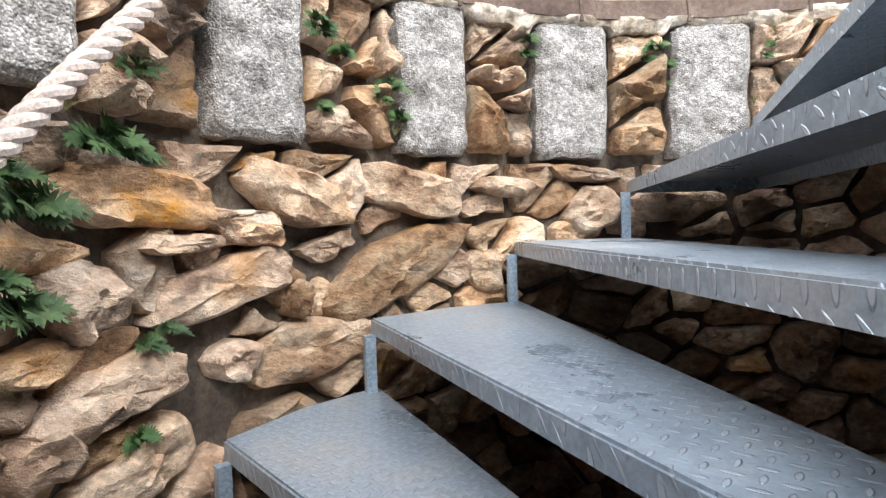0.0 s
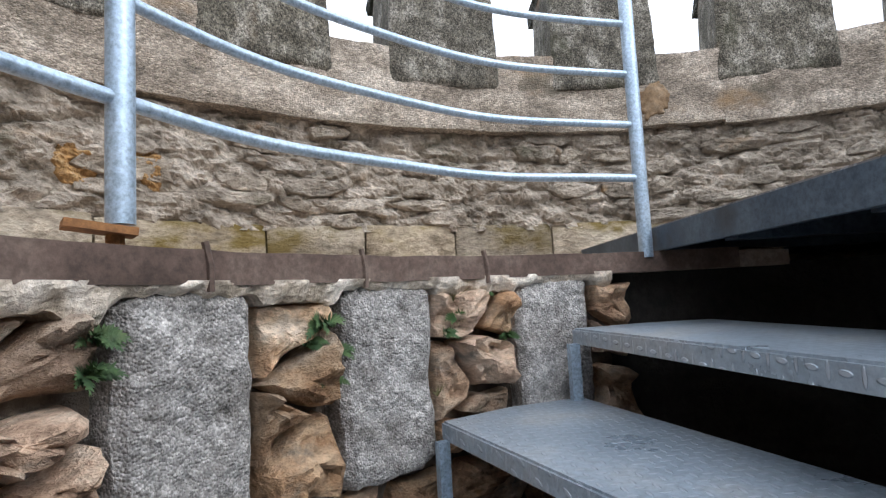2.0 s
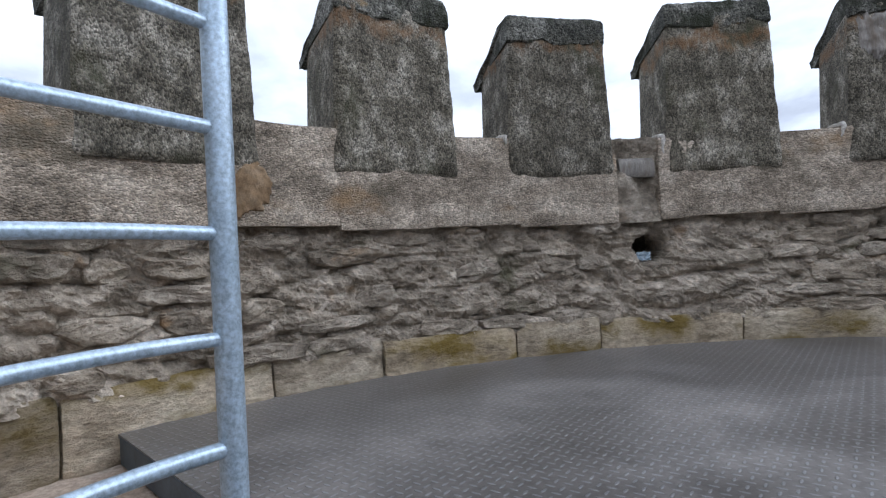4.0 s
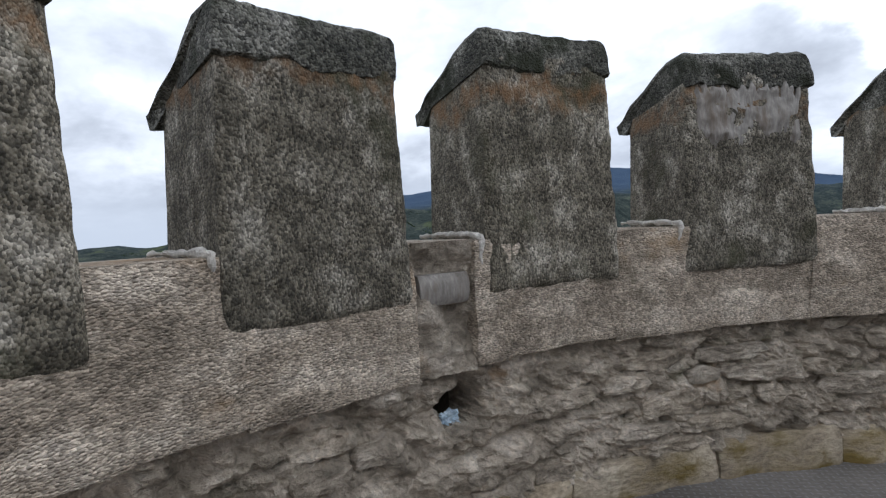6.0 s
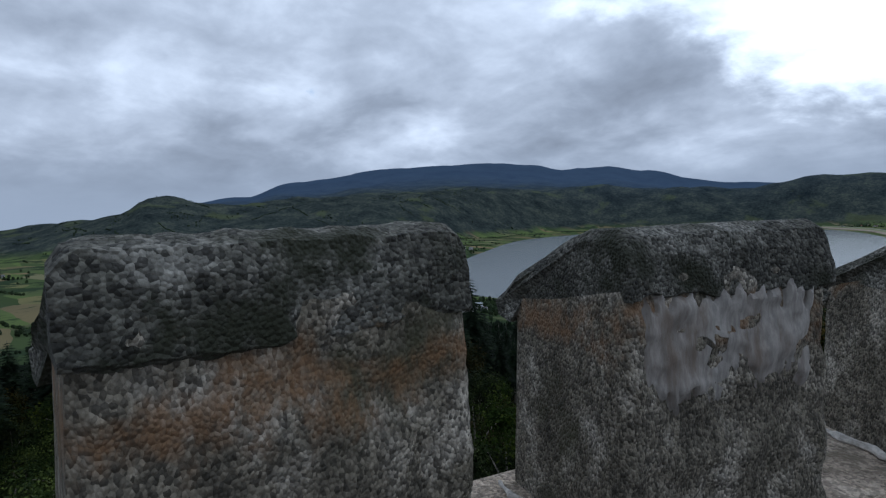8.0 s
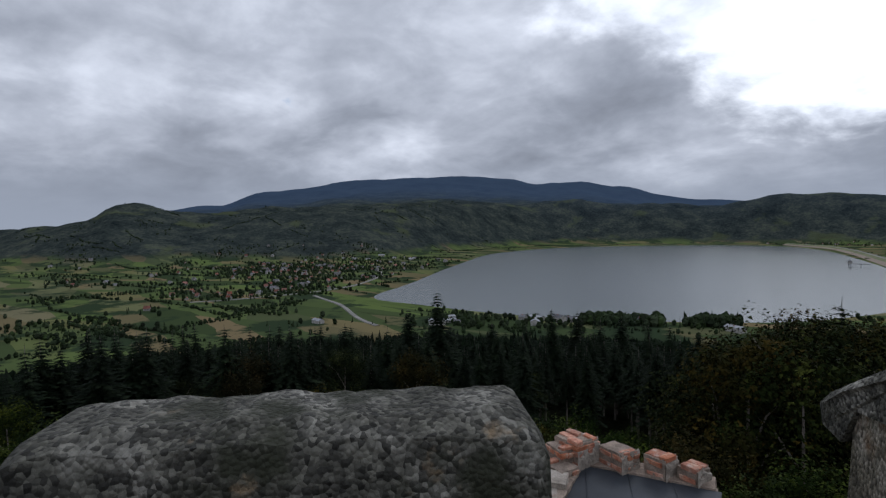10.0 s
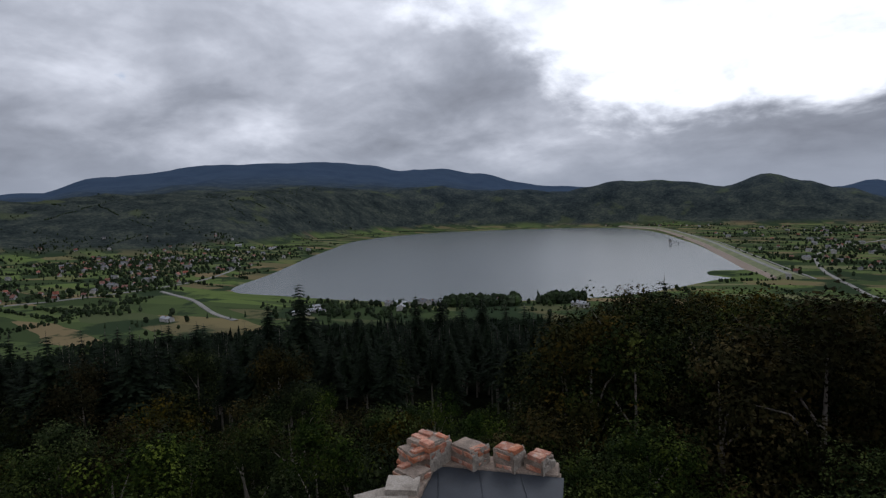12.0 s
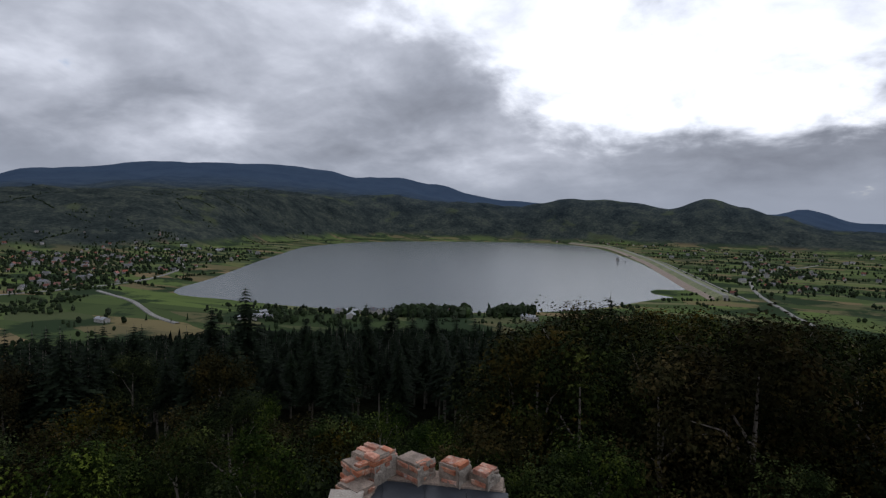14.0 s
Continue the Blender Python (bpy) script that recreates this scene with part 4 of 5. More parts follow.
CORNERS = [(55.9, 1.435), (72.8, 1.44), (88.8, 1.45), (105.1, 1.45), (125.0, 1.45), (142.4, 1.44), (160, 1.42), (178, 1.42), (196, 1.4), (214, 1.4), (232, 1.4), (250, 1.4)]


def build_stairs():
    stair = thing("spiral_stair", "galvanised steel spiral stair with chequered treads", "staircase")
    part("newel", tube([(NEWEL.x, NEWEL.y, -2.6), (NEWEL.x, NEWEL.y, -0.24)], 0.055, 16), M_GALV, stair)
    outer = [polar(TREAD_CENTRE, r, a, -0.021 - 0.191 * (i + 1)) for i, (a, r) in enumerate(CORNERS)]
    lead = polar(TREAD_CENTRE, 1.44, 39.0, 0)
    for i, p in enumerate(outer[:-1]):
        z = p.z
        q = outer[i - 1] if i else lead
        q = Vector((q.x, q.y, z))
        aim = Vector((AIM.x, AIM.y, z))
        d = (aim - p).normalized()
        inner = p + d * ((aim - p).length + 0.12)
        back = q + (q - p).normalized() * 0.02
        inner_b = Vector((NEWEL.x, NEWEL.y, z)) + (back - aim).normalized() * 0.06
        mid = (p + back) / 2
        bow = (mid - Vector((TREAD_CENTRE.x, TREAD_CENTRE.y, z))).normalized() * 0.03
        ring = [p, mid + bow, back, inner_b, inner]
        n = len(ring)
        skirt = Vector((0, 0, -0.042))
        v = [r.copy() for r in ring] + [r + skirt for r in ring] + [r + Vector((0, 0, -0.006)) + (Vector((mid.x, mid.y, z)).lerp(inner, 0.4) - r) * 0.02 for r in ring]
        bm = bmesh.new()
        vs = [bm.verts.new(w) for w in v]
        bm.faces.new(vs[:n])
        for k in range(n):
            bm.faces.new((vs[k], vs[n + k], vs[n + (k + 1) % n], vs[(k + 1) % n]))
        bm.faces.new([vs[2 * n + k] for k in range(n - 1, -1, -1)])
        for k in range(n):
            bm.faces.new((vs[n + k], vs[2 * n + k], vs[2 * n + (k + 1) % n], vs[n + (k + 1) % n]))
        bmesh.ops.recalc_face_normals(bm, faces=bm.faces)
        sharp = [ed for ed in bm.edges if all(w in vs[:n] for w in ed.verts)]
        bmesh.ops.bevel(bm, geom=sharp, offset=0.005, segments=2, affect="EDGES")
        part("tread", bm, M_TREAD, stair)
        # upright strap from the tread below
        r = p + d * 0.03
        side = Vector((-d.y, d.x, 0))
        w0, w1 = r - d * 0.012, r + d * 0.012
        t = side * 0.028
        low, high = z - 0.191, z - 0.04
        v = [Vector((g.x, g.y, h)) for g in (w0, w1, w1 - t, w0 - t) for h in (low, high)]
        part("strap", (v, [(0, 1, 3, 2), (2, 3, 5, 4), (4, 5, 7, 6), (6, 7, 1, 0), (1, 7, 5, 3), (0, 2, 4, 6)]), M_GALV, stair)


def build_railing():
    rail = thing("railing", "light blue-grey galvanised tube railing round the stair well", "railing")
    first = 45.0
    posts = [first, 100.8, 158.0, 217.0]
    for a in posts:
        top, foot = 1.10, -0.02 if a == first else 0.03
        part("post", tube([polar(WELL, 1.462, a, foot), polar(WELL, 1.462, a, top)], 0.021, 16), M_GALV, rail, smooth=True)
    for z, r in ((0.222, 0.0125), (0.388, 0.011), (0.548, 0.011), (0.71, 0.011), (0.87, 0.011), (1.09, 0.018)):
        pts = [polar(WELL, 1.462, first + (217 - first) * i / 70, z + 0.003 * math.sin(i * 0.6)) for i in range(71)]
        part("rail", tube(pts, r, 10), M_GALV, rail, smooth=True)
    for a in posts[1:]:
        f = box(-0.035, 0.06, -0.026, 0.026, 0.016, 0.028)
        part("foot_stub", tube([polar(WELL, 1.475, a, -0.03), polar(WELL, 1.475, a, 0.02)], 0.014, 8), M_ORANGE, rail, "rusted stub below the post")
        m = Matrix.Translation(polar(WELL, 1.47, a + 0.6, 0.0)) @ Matrix.Rotation(radians(a + 65), 4, "Z") @ Matrix.Rotation(radians(-7), 4, "Y")
        part("foot_plate", ([m @ q for q in f[0]], f[1]), M_ORANGE, rail, "orange rusted foot plate")


def build_rope():
    """A thick three-strand rope that hangs along the wall as a hand-hold."""
    knots = [polar(WELL, 1.42, 141.5, -0.10), polar(WELL, 1.395, 148.6, -0.325), polar(WELL, 1.39, 151.8, -0.412), polar(WELL, 1.39, 154.7, -0.489), polar(WELL, 1.39, 157.3, -0.56), polar(WELL, 1.39, 159.8, -0.625), polar(WELL, 1.40, 170, -0.86), polar(WELL, 1.42, 188, -1.15)]
    line = []
    for i in range(len(knots) - 1):
        p0, p1, p2, p3 = knots[max(0, i - 1)], knots[i], knots[i + 1], knots[min(len(knots) - 1, i + 2)]
        for j in range(14):
            t = j / 14
            line.append(0.5 * ((2 * p1) + (p2 - p0) * t + (2 * p0 - 5 * p1 + 4 * p2 - p3) * t * t + (3 * p1 - p0 - 3 * p2 + p3) * t ** 3))
    rope = thing("rope", "thick pale three-strand rope hung along the stone wall", "rope")
    for s in range(3):
        pts, run = [], 0.0
        for i, p in enumerate(line):
            d = (line[min(i + 1, len(line) - 1)] - line[max(i - 1, 0)]).normalized()
            if i:
                run += (p - line[i - 1]).length
            x = d.cross(Vector((0, 0, 1))).normalized()
            y = d.cross(x)
            a = run / 0.095 * 2 * math.pi + s * 2 * math.pi / 3
            pts.append(p + (x * math.cos(a) + y * math.sin(a)) * 0.0095)
        fine = []
        for i in range(len(pts) - 1):
            fine += [pts[i], (pts[i] + pts[i + 1]) / 2]
        part("strand", tube(fine, 0.0115, 8), M_ROPE, rope, smooth=True)


def build_fern(a, z, size, rng, grass=False, r=1.475):
    """A tuft rooted in a joint: arching fronds with small leaflets, or grass blades."""
    root = polar(WELL, r, a, z)
    inw = Vector((WELL.x - root.x, WELL.y - root.y, 0)).normalized()
    tan = Vector((-inw.y, inw.x, 0))
    v, f = [], []
    for k in range(16 if grass else 13):
        out = inw * rng.uniform(0.25, 0.8) + tan * rng.uniform(-0.9, 0.9) + Vector((0, 0, rng.uniform(0.1, 0.9) if not grass else rng.uniform(0.7, 1.5)))
        out.normalize()
        length = size * rng.uniform(0.5, 1.1)
        prev = root.copy()
        steps = 8
        for s in range(steps):
            t = (s + 1) / steps
            p = root + out * length * t + Vector((0, 0, -length * 0.55 * t * t * (0.4 if grass else 1.0)))
            side = (p - prev).cross(inw + Vector((0, 0, 0.3))).normalized()
            if grass:
                w = 0.0022 * (1.1 - t)
                o = len(v)
                v += [prev - side * w, prev + side * w, p]
                f.append((o, o + 1, o + 2))
            else:
                w = size * 0.26 * math.sin(math.pi * min(1.0, 0.15 + 0.8 * t)) * rng.uniform(0.7, 1.1)
                for sg in (-1, 1):
                    o = len(v)
                    tip = p + side * sg * w + (p - prev) * 0.5 + Vector((0, 0, rng.uniform(-0.2, 0.2) * w))
                    v += [prev, tip, p, (prev + p) / 2 + side * sg * w * 0.6 - (p - prev) * 0.25]
                    f.append((o, o + 3, o + 1, o + 2))
            prev = p
    ob = part("grass_tuft" if grass else "fern", (v, f), M_GRASS if grass else M_FERN, None)
    tagged(ob, "dry yellow-green grass tuft in a wall joint" if grass else "small dark green fern growing from a wall joint", "grass" if grass else "fern", group="plants in the wall joints")


build_stairs()
build_railing()
build_rope()
plant_rng = random.Random(3)
for a, z, size in ((148.0, -0.43, 0.075), (149.4, -0.46, 0.05), (150.4, -0.57, 0.11), (148.6, -0.59, 0.06), (152, -0.58, 0.07), (156, -0.69, 0.11), (157.4, -0.64, 0.08), (156.4, -0.85, 0.11), (158, -0.8, 0.08), (129.3, -0.23, 0.08), (127.0, -0.27, 0.06), (130.2, -0.2, 0.05), (121.6, -0.34, 0.075), (122.6, -0.38, 0.05), (129.8, -0.42, 0.05), (102.2, -0.14, 0.055), (102.5, -0.19, 0.055), (84.4, -0.15, 0.07), (83.7, -0.21, 0.06), (86.0, -0.19, 0.05), (84.0, -0.27, 0.045), (69.5, -0.16, 0.05), (148, -0.94, 0.05), (148.9, -1.11, 0.06), (146.2, -0.92, 0.05), (120.2, -0.42, 0.07), (71.0, -0.2, 0.045), (63.3, -0.22, 0.04), (66, -0.1, 0.03)):
    build_fern(a, z, size, plant_rng)
for a, z, size in ((153.0, -0.53, 0.07), (121.6, -0.4, 0.07), (67.8, -0.1, 0.06), (69.9, -0.12, 0.06), (120.6, -0.47, 0.08), (72.2, -0.35, 0.05), (157, -0.97, 0.06), (63.6, -0.12, 0.05)):
    build_fern(a, z, size, plant_rng, True)


# ---- valley ----
LAKE_Z = -100.0
SHORE = [(-131, 775), (-135, 955), (-140, 1390), (-144, 1895), (-151, 2300), (-161, 2530), (-169, 2560), (-173, 2230), (-176.6, 1577), (-179.2, 1180), (-181.3, 965), (-181.0, 930), (-178.5, 908), (-178.5, 852), (-180.4, 832), (-178.8, 795), (-172, 655), (-162, 600), (-152, 590), (-143, 625), (-136, 690)]
SHORE_XY = [EYE_HOME + heading(h) * d for h, d in SHORE]


def smooth_loop(pts, steps=8):
    out, n = [], len(pts)
    for i in range(n):
        p0, p1, p2, p3 = pts[i - 1], pts[i], pts[(i + 1) % n], pts[(i + 2) % n]
        for j in range(steps):
            t = j / steps
            out.append(0.5 * ((2 * p1) + (p2 - p0) * t + (2 * p0 - 5 * p1 + 4 * p2 - p3) * t * t + (3 * p1 - p0 - 3 * p2 + p3) * t ** 3))
    return out


LAKE_LOOP = smooth_loop(SHORE_XY)
LOOP_X = np.array([p.x for p in LAKE_LOOP])
LOOP_Y = np.array([p.y for p in LAKE_LOOP])


def lake_side(x, y):
    """Distance to the shore, negative on the water."""
    x2, y2 = np.roll(LOOP_X, -1), np.roll(LOOP_Y, -1)
    dx, dy = x2 - LOOP_X, y2 - LOOP_Y
    t = np.clip(((x - LOOP_X) * dx + (y - LOOP_Y) * dy) / (dx * dx + dy * dy), 0, 1)
    d = np.sqrt(((LOOP_X + t * dx - x) ** 2 + (LOOP_Y + t * dy - y) ** 2).min())
    cross = ((LOOP_Y > y) != (y2 > y)) & (x < dx * (y - LOOP_Y) / (dy + 1e-9) + LOOP_X)
    return -d if cross.sum() % 2 else d


RIDGE = [(-260, 2.0), (-215, 1.2), (-199, 0.2), (-195, 0.5), (-190.4, 1.75), (-188, 1.2), (-184, 1.0), (-177, 1.2), (-170, 1.6), (-164, 2.0), (-160, 2.6), (-156, 3.5), (-152.5, 4.15), (-148, 4.2), (-145, 4.75), (-137, 4.95), (-131, 4.85), (-127.5, 4.3), (-124, 3.8), (-120, 3.5), (-116, 2.25), (-111, 1.5), (-105, 0.3), (-98, -0.5), (-70, 0.5), (-30, 2.0), (100, 2.0)]
FOOT = [(-260, -1.0), (-200, -0.6), (-193, 0.0), (-189, 1.1), (-186, 1.5), (-183, 2.1), (-180, 1.6), (-177.5, 2.1), (-172, 2.4), (-166, 1.6), (-160, 1.9), (-150, 2.2), (-136, 2.2), (-124, 1.8), (-114, 1.5), (-112, 1.6), (-110, 2.05), (-107.5, 2.05), (-105, 0.7), (-102, 0.3), (-97, -0.4), (-80, -1.0), (100, -1.0)]
FOOT_AT = [(-260, 3050), (-152, 3050), (-128, 2350), (-106, 2350), (-94, 3050), (100, 3050)]
FOOT_START = [(-260, 0.86), (-152, 0.86), (-126, 0.62), (100, 0.62)]


def along(table, h):
    for (a, va), (b, vb) in zip(table, table[1:]):
        if a <= h <= b:
            t = (h - a) / (b - a)
            t = t * t * (3 - 2 * t)
            return va + (vb - va) * t
    return table[-1][1]


def land(x, y):
    dx, dy = x - EYE_HOME.x, y - EYE_HOME.y
    d = math.hypot(dx, dy)
    h = math.degrees(math.atan2(-dx, dy))
    if h > 100:
        h -= 360
    # castle hill
    z = -17.0 - 0.19 * max(0.0, d - 14)
    z += rough((x * 0.02, y * 0.02, 0), 1.0, 3.0) * min(1, d / 60)
    plain = -97.0 + rough((x * 0.004, y * 0.004, 2), 1.0, 2.2)
    z = max(z, plain) if d > 60 else z
    if d > 400:
        z = plain
        shore = lake_side(x, y) if d < 3000 else 500.0
        if shore < 60:
            z = min(z, LAKE_Z + shore * 0.05)
        foot_at = along(FOOT_AT, h)
        top = math.tan(radians(along(FOOT, h))) * foot_at
        start = along(FOOT_START, h)
        t = min(1, max(0, (d - foot_at * start) / (foot_at * (1.02 - start))))
        lump = rough((x * 0.0022, y * 0.0022, 7), 1.0, 34.0) + rough((x * 0.008, y * 0.008, 4), 1.0, 9.0)
        rise = t * t * (3 - 2 * t)
        if shore > 60:
            z = z + (top - z + lump) * rise * min(1, (shore - 60) / 200)
        if d > foot_at:
            t2 = min(1, (d - foot_at) / (4650 - foot_at))
            crest = math.tan(radians(along(RIDGE, h))) * 4650
            dip = -45 * math.sin(math.pi * t2)
            z = top + lump * (1 - t2 * 0.6) + (crest - top) * t2 ** 1.15 + dip + rough((x * 0.0016, y * 0.0016, 9), 1.0, 22.0) * t2
    return z


def build_land():
    radii = [0.0, 3.0, 8, 16, 26, 40, 60, 85, 115, 150, 190, 235, 285, 340, 400, 440, 480, 520] + [520 + 28 * k for k in range(1, 78)] + [2704 + 60 * k for k in range(1, 34)] + [4760, 4900]
    heads = [-205 + 0.75 * i for i in range(161)] + [-85 + 5 * i for i in range(1, 48)]
    n = len(heads)
    v, f = [], []
    for r in radii:
        for h in heads:
            p = EYE_HOME + heading(h) * r
            z = land(p.x, p.y) if r <= 4700 else -160.0
            v.append((p.x, p.y, z))
    for j in range(len(radii) - 1):
        for i in range(n):
            a, b = j * n + i, j * n + (i + 1) % n
            if j == 0:
                f.append((a, b + n, a + n))
            else:
                f.append((a, b, b + n, a + n))
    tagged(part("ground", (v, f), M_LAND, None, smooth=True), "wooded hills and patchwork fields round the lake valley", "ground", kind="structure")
    loop = smooth_loop([p for p, (h, d) in zip(SHORE_XY, SHORE) if not (-181.2 < h < -178.4 and 800 < d < 935)], 4)
    mid = sum(loop, Vector()) / len(loop)
    ring = [mid + (p - mid) * 1.12 for p in loop]
    m = len(ring)
    v = [Vector((mid.x, mid.y, LAKE_Z))] + [Vector((p.x, p.y, LAKE_Z)) for p in ring]
    f = [(0, 1 + i, 1 + (i + 1) % m) for i in range(m)]
    tagged(part("water", (v, f), M_WATER, None), "still grey reservoir water", "lake", kind="structure")


build_land()


def build_dam():
    """Curved grass embankment with a pale road along the reservoir's open side."""
    pts = [EYE_HOME + heading(h) * d for h, d in ((-170.5, 2600), (-174.2, 2260), (-177.6, 1600), (-180.3, 1190), (-182.6, 960), (-185.2, 800))]
    line = []
    for i in range(len(pts) - 1):
        p0, p1, p2, p3 = pts[max(0, i - 1)], pts[i], pts[i + 1], pts[min(len(pts) - 1, i + 2)]
        for j in range(10):
            t = j / 10
            line.append(0.5 * ((2 * p1) + (p2 - p0) * t + (2 * p0 - 5 * p1 + 4 * p2 - p3) * t * t + (3 * p1 - p0 - 3 * p2 + p3) * t ** 3))
    dam = thing("dam", "long grassy earth dam with a pale road on its crest", "dam", kind="structure")
    def strip(profile):
        v, f = [], []
        for i, p in enumerate(line):
            d = (line[min(i + 1, len(line) - 1)] - line[max(0, i - 1)]).normalized()
            s = Vector((-d.y, d.x, 0))
            for w, z in profile:
                v.append(Vector((p.x, p.y, 0)) + s * w + Vector((0, 0, z - (14 if i == len(line) - 1 else 0))))
        m = len(profile)
        for i in range(len(line) - 1):
            for k in range(m - 1):
                f.append((i * m + k, i * m + k + 1, (i + 1) * m + k + 1, (i + 1) * m + k))
        return v, f
    part("embankment", strip([(-24, -103), (-14, -95), (-5, -91), (5, -91), (26, -97), (40, -103)]), M_DAMGRASS, dam)
    part("stone_facing", strip([(-27, -103), (-25.5, -101), (-14.5, -94.4), (-13.5, -94.6)]), M_OLDMORTAR, dam)
    part("road", strip([(-3.5, -90.9), (-3.4, -90.6), (3.4, -90.6), (3.5, -90.9)]), M_ROADWAY, dam)
    part("lower_road", strip([(27, -96.6), (27.1, -96), (33, -97), (33.1, -98)]), M_ROADWAY, dam)
    t = EYE_HOME + heading(-175.0) * 1470
    tw = thing("intake_tower", "small intake tower with a footbridge in the reservoir", "tower", at=(t.x, t.y, LAKE_Z))
    part("shaft", fuse([box(-2.5, -1, -2.5, 2.5, -4, 6), box(1, 2.5, -2.5, 2.5, -4, 6)]), M_SLATE, tw)
    part("cabin", box(-3.2, 3.2, -3.2, 3.2, 6, 12), M_HOUSEWALL, tw)
    part("cabin_roof", ([Vector(q) for q in ((-3.8, -3.8, 12), (3.8, -3.8, 12), (3.8, 3.8, 12), (-3.8, 3.8, 12), (0, 0, 15))], [(0, 1, 4), (1, 2, 4), (2, 3, 4), (3, 0, 4), (3, 2, 1, 0)]), M_SLATE, tw)
    part("bridge", box(-36, -3, -1, 1, 5.6, 6.6), M_SLATE, tw)
    part("pier", box(-20, -18.5, -1, 1, -4, 5.6), M_SLATE, tw)


def house_mesh(w, l, h, roof_h):
    walls = box(-w / 2, w / 2, -l / 2, l / 2, -1.0, h)
    gv = [Vector(q) for q in ((-w / 2, -l / 2, h), (w / 2, -l / 2, h), (0, -l / 2, h + roof_h), (-w / 2, l / 2, h), (w / 2, l / 2, h), (0, l / 2, h + roof_h))]
    gable = (gv, [(0, 1, 2), (4, 3, 5)])
    o, t = 0.6, 0.35
    k = roof_h / (w / 2)
    rv = []
    for y in (-l / 2 - o, l / 2 + o):
        for x, z in ((-w / 2 - o, h - o * k), (0, h + roof_h), (w / 2 + o, h - o * k), (w / 2 + o, h - o * k + t), (0, h + roof_h + t), (-w / 2 - o, h - o * k + t)):
            rv.append(Vector((x, y, z)))
    rf = [(i, (i + 1) % 6, 6 + (i + 1) % 6, 6 + i) for i in range(6)] + [(5, 4, 3, 2, 1, 0), (6, 7, 8, 9, 10, 11)]
    return fuse([walls, gable]), (rv, rf)


HOUSE_SPOTS = []


def build_houses():
    rng = random.Random(21)
    kinds = []
    for w, l, h, rh, roof, lab in ((9, 12, 5, 4.5, M_TILE, "small pale village house with a red tiled roof"), (10, 14, 6, 4, M_SLATE, "pale village house with a grey roof"), (8, 10, 4.5, 5, M_TILE, "narrow pale house with a steep red roof"), (13, 26, 6, 3, M_LIGHTROOF, "long low building with a light metal roof"), (12, 20, 9, 3.5, M_SLATE, "tall pale apartment house with a grey roof")):
        body, roof_data = house_mesh(w, l, h, rh)
        t = thing("house", lab, "house", group="houses in the valley")
        part("wall", body, M_HOUSEWALL, t)
        part("roof", roof_data, roof, t)
        for sx in (-1, 1):
            for k in range(2):
                y = (k - 0.5) * l * 0.45
                part("window", box(sx * w / 2 - 0.06, sx * w / 2 + 0.06, y - 0.8, y + 0.8, h * 0.35, h * 0.35 + 1.5), M_PANE, t)
        part("chimney", box(w * 0.15, w * 0.15 + 0.9, -0.5, 0.4, h + 1, h + rh + 1.2), M_TILE, t)
        kinds.append(t)
    spots = HOUSE_SPOTS
    def scatter(count, h0, h1, d0, d1, pick):
        for _ in range(count):
            h, d = rng.gauss((h0 + h1) / 2, (h1 - h0) / 3.2), rng.gauss((d0 + d1) / 2, (d1 - d0) / 3.2)
            spots.append((h, max(520, d), rng.choice(pick)))
    scatter(135, -132, -116, 940, 1560, (0, 0, 1, 2, 4, 1, 2))
    scatter(14, -122, -112, 800, 900, (0, 2, 0))
    scatter(16, -135, -128, 1450, 1750, (0, 1, 3))
    scatter(12, -155, -130, 545, 580, (3, 1, 4))
    scatter(5, -160, -150, 555, 575, (3,))
    scatter(46, -195, -183, 850, 1700, (0, 1, 2, 4))
    scatter(46, -196, -179, 1900, 2550, (0, 1, 4, 1, 2))
    scatter(14, -178, -170, 2600, 2680, (0, 1, 2))
    scatter(5, -137, -135, 2700, 2760, (4, 3))
    scatter(14, -112, -98, 900, 1700, (0, 1, 2))
    used = set()
    for h, d, k in spots:
        p = EYE_HOME + heading(h) * d
        if d < 2900 and lake_side(p.x, p.y) < 15:
            continue
        g = rng.uniform(0.42, 0.68)
        m = Matrix.Translation((p.x, p.y, land(p.x, p.y))) @ Matrix.Rotation(rng.uniform(0, math.pi), 4, "Z") @ Matrix.Diagonal((g, g, g, 1))
        if k not in used:
            used.add(k)
            kinds[k].matrix_basis = m
        else:
            copy_thing(kinds[k], m).matrix_basis = m


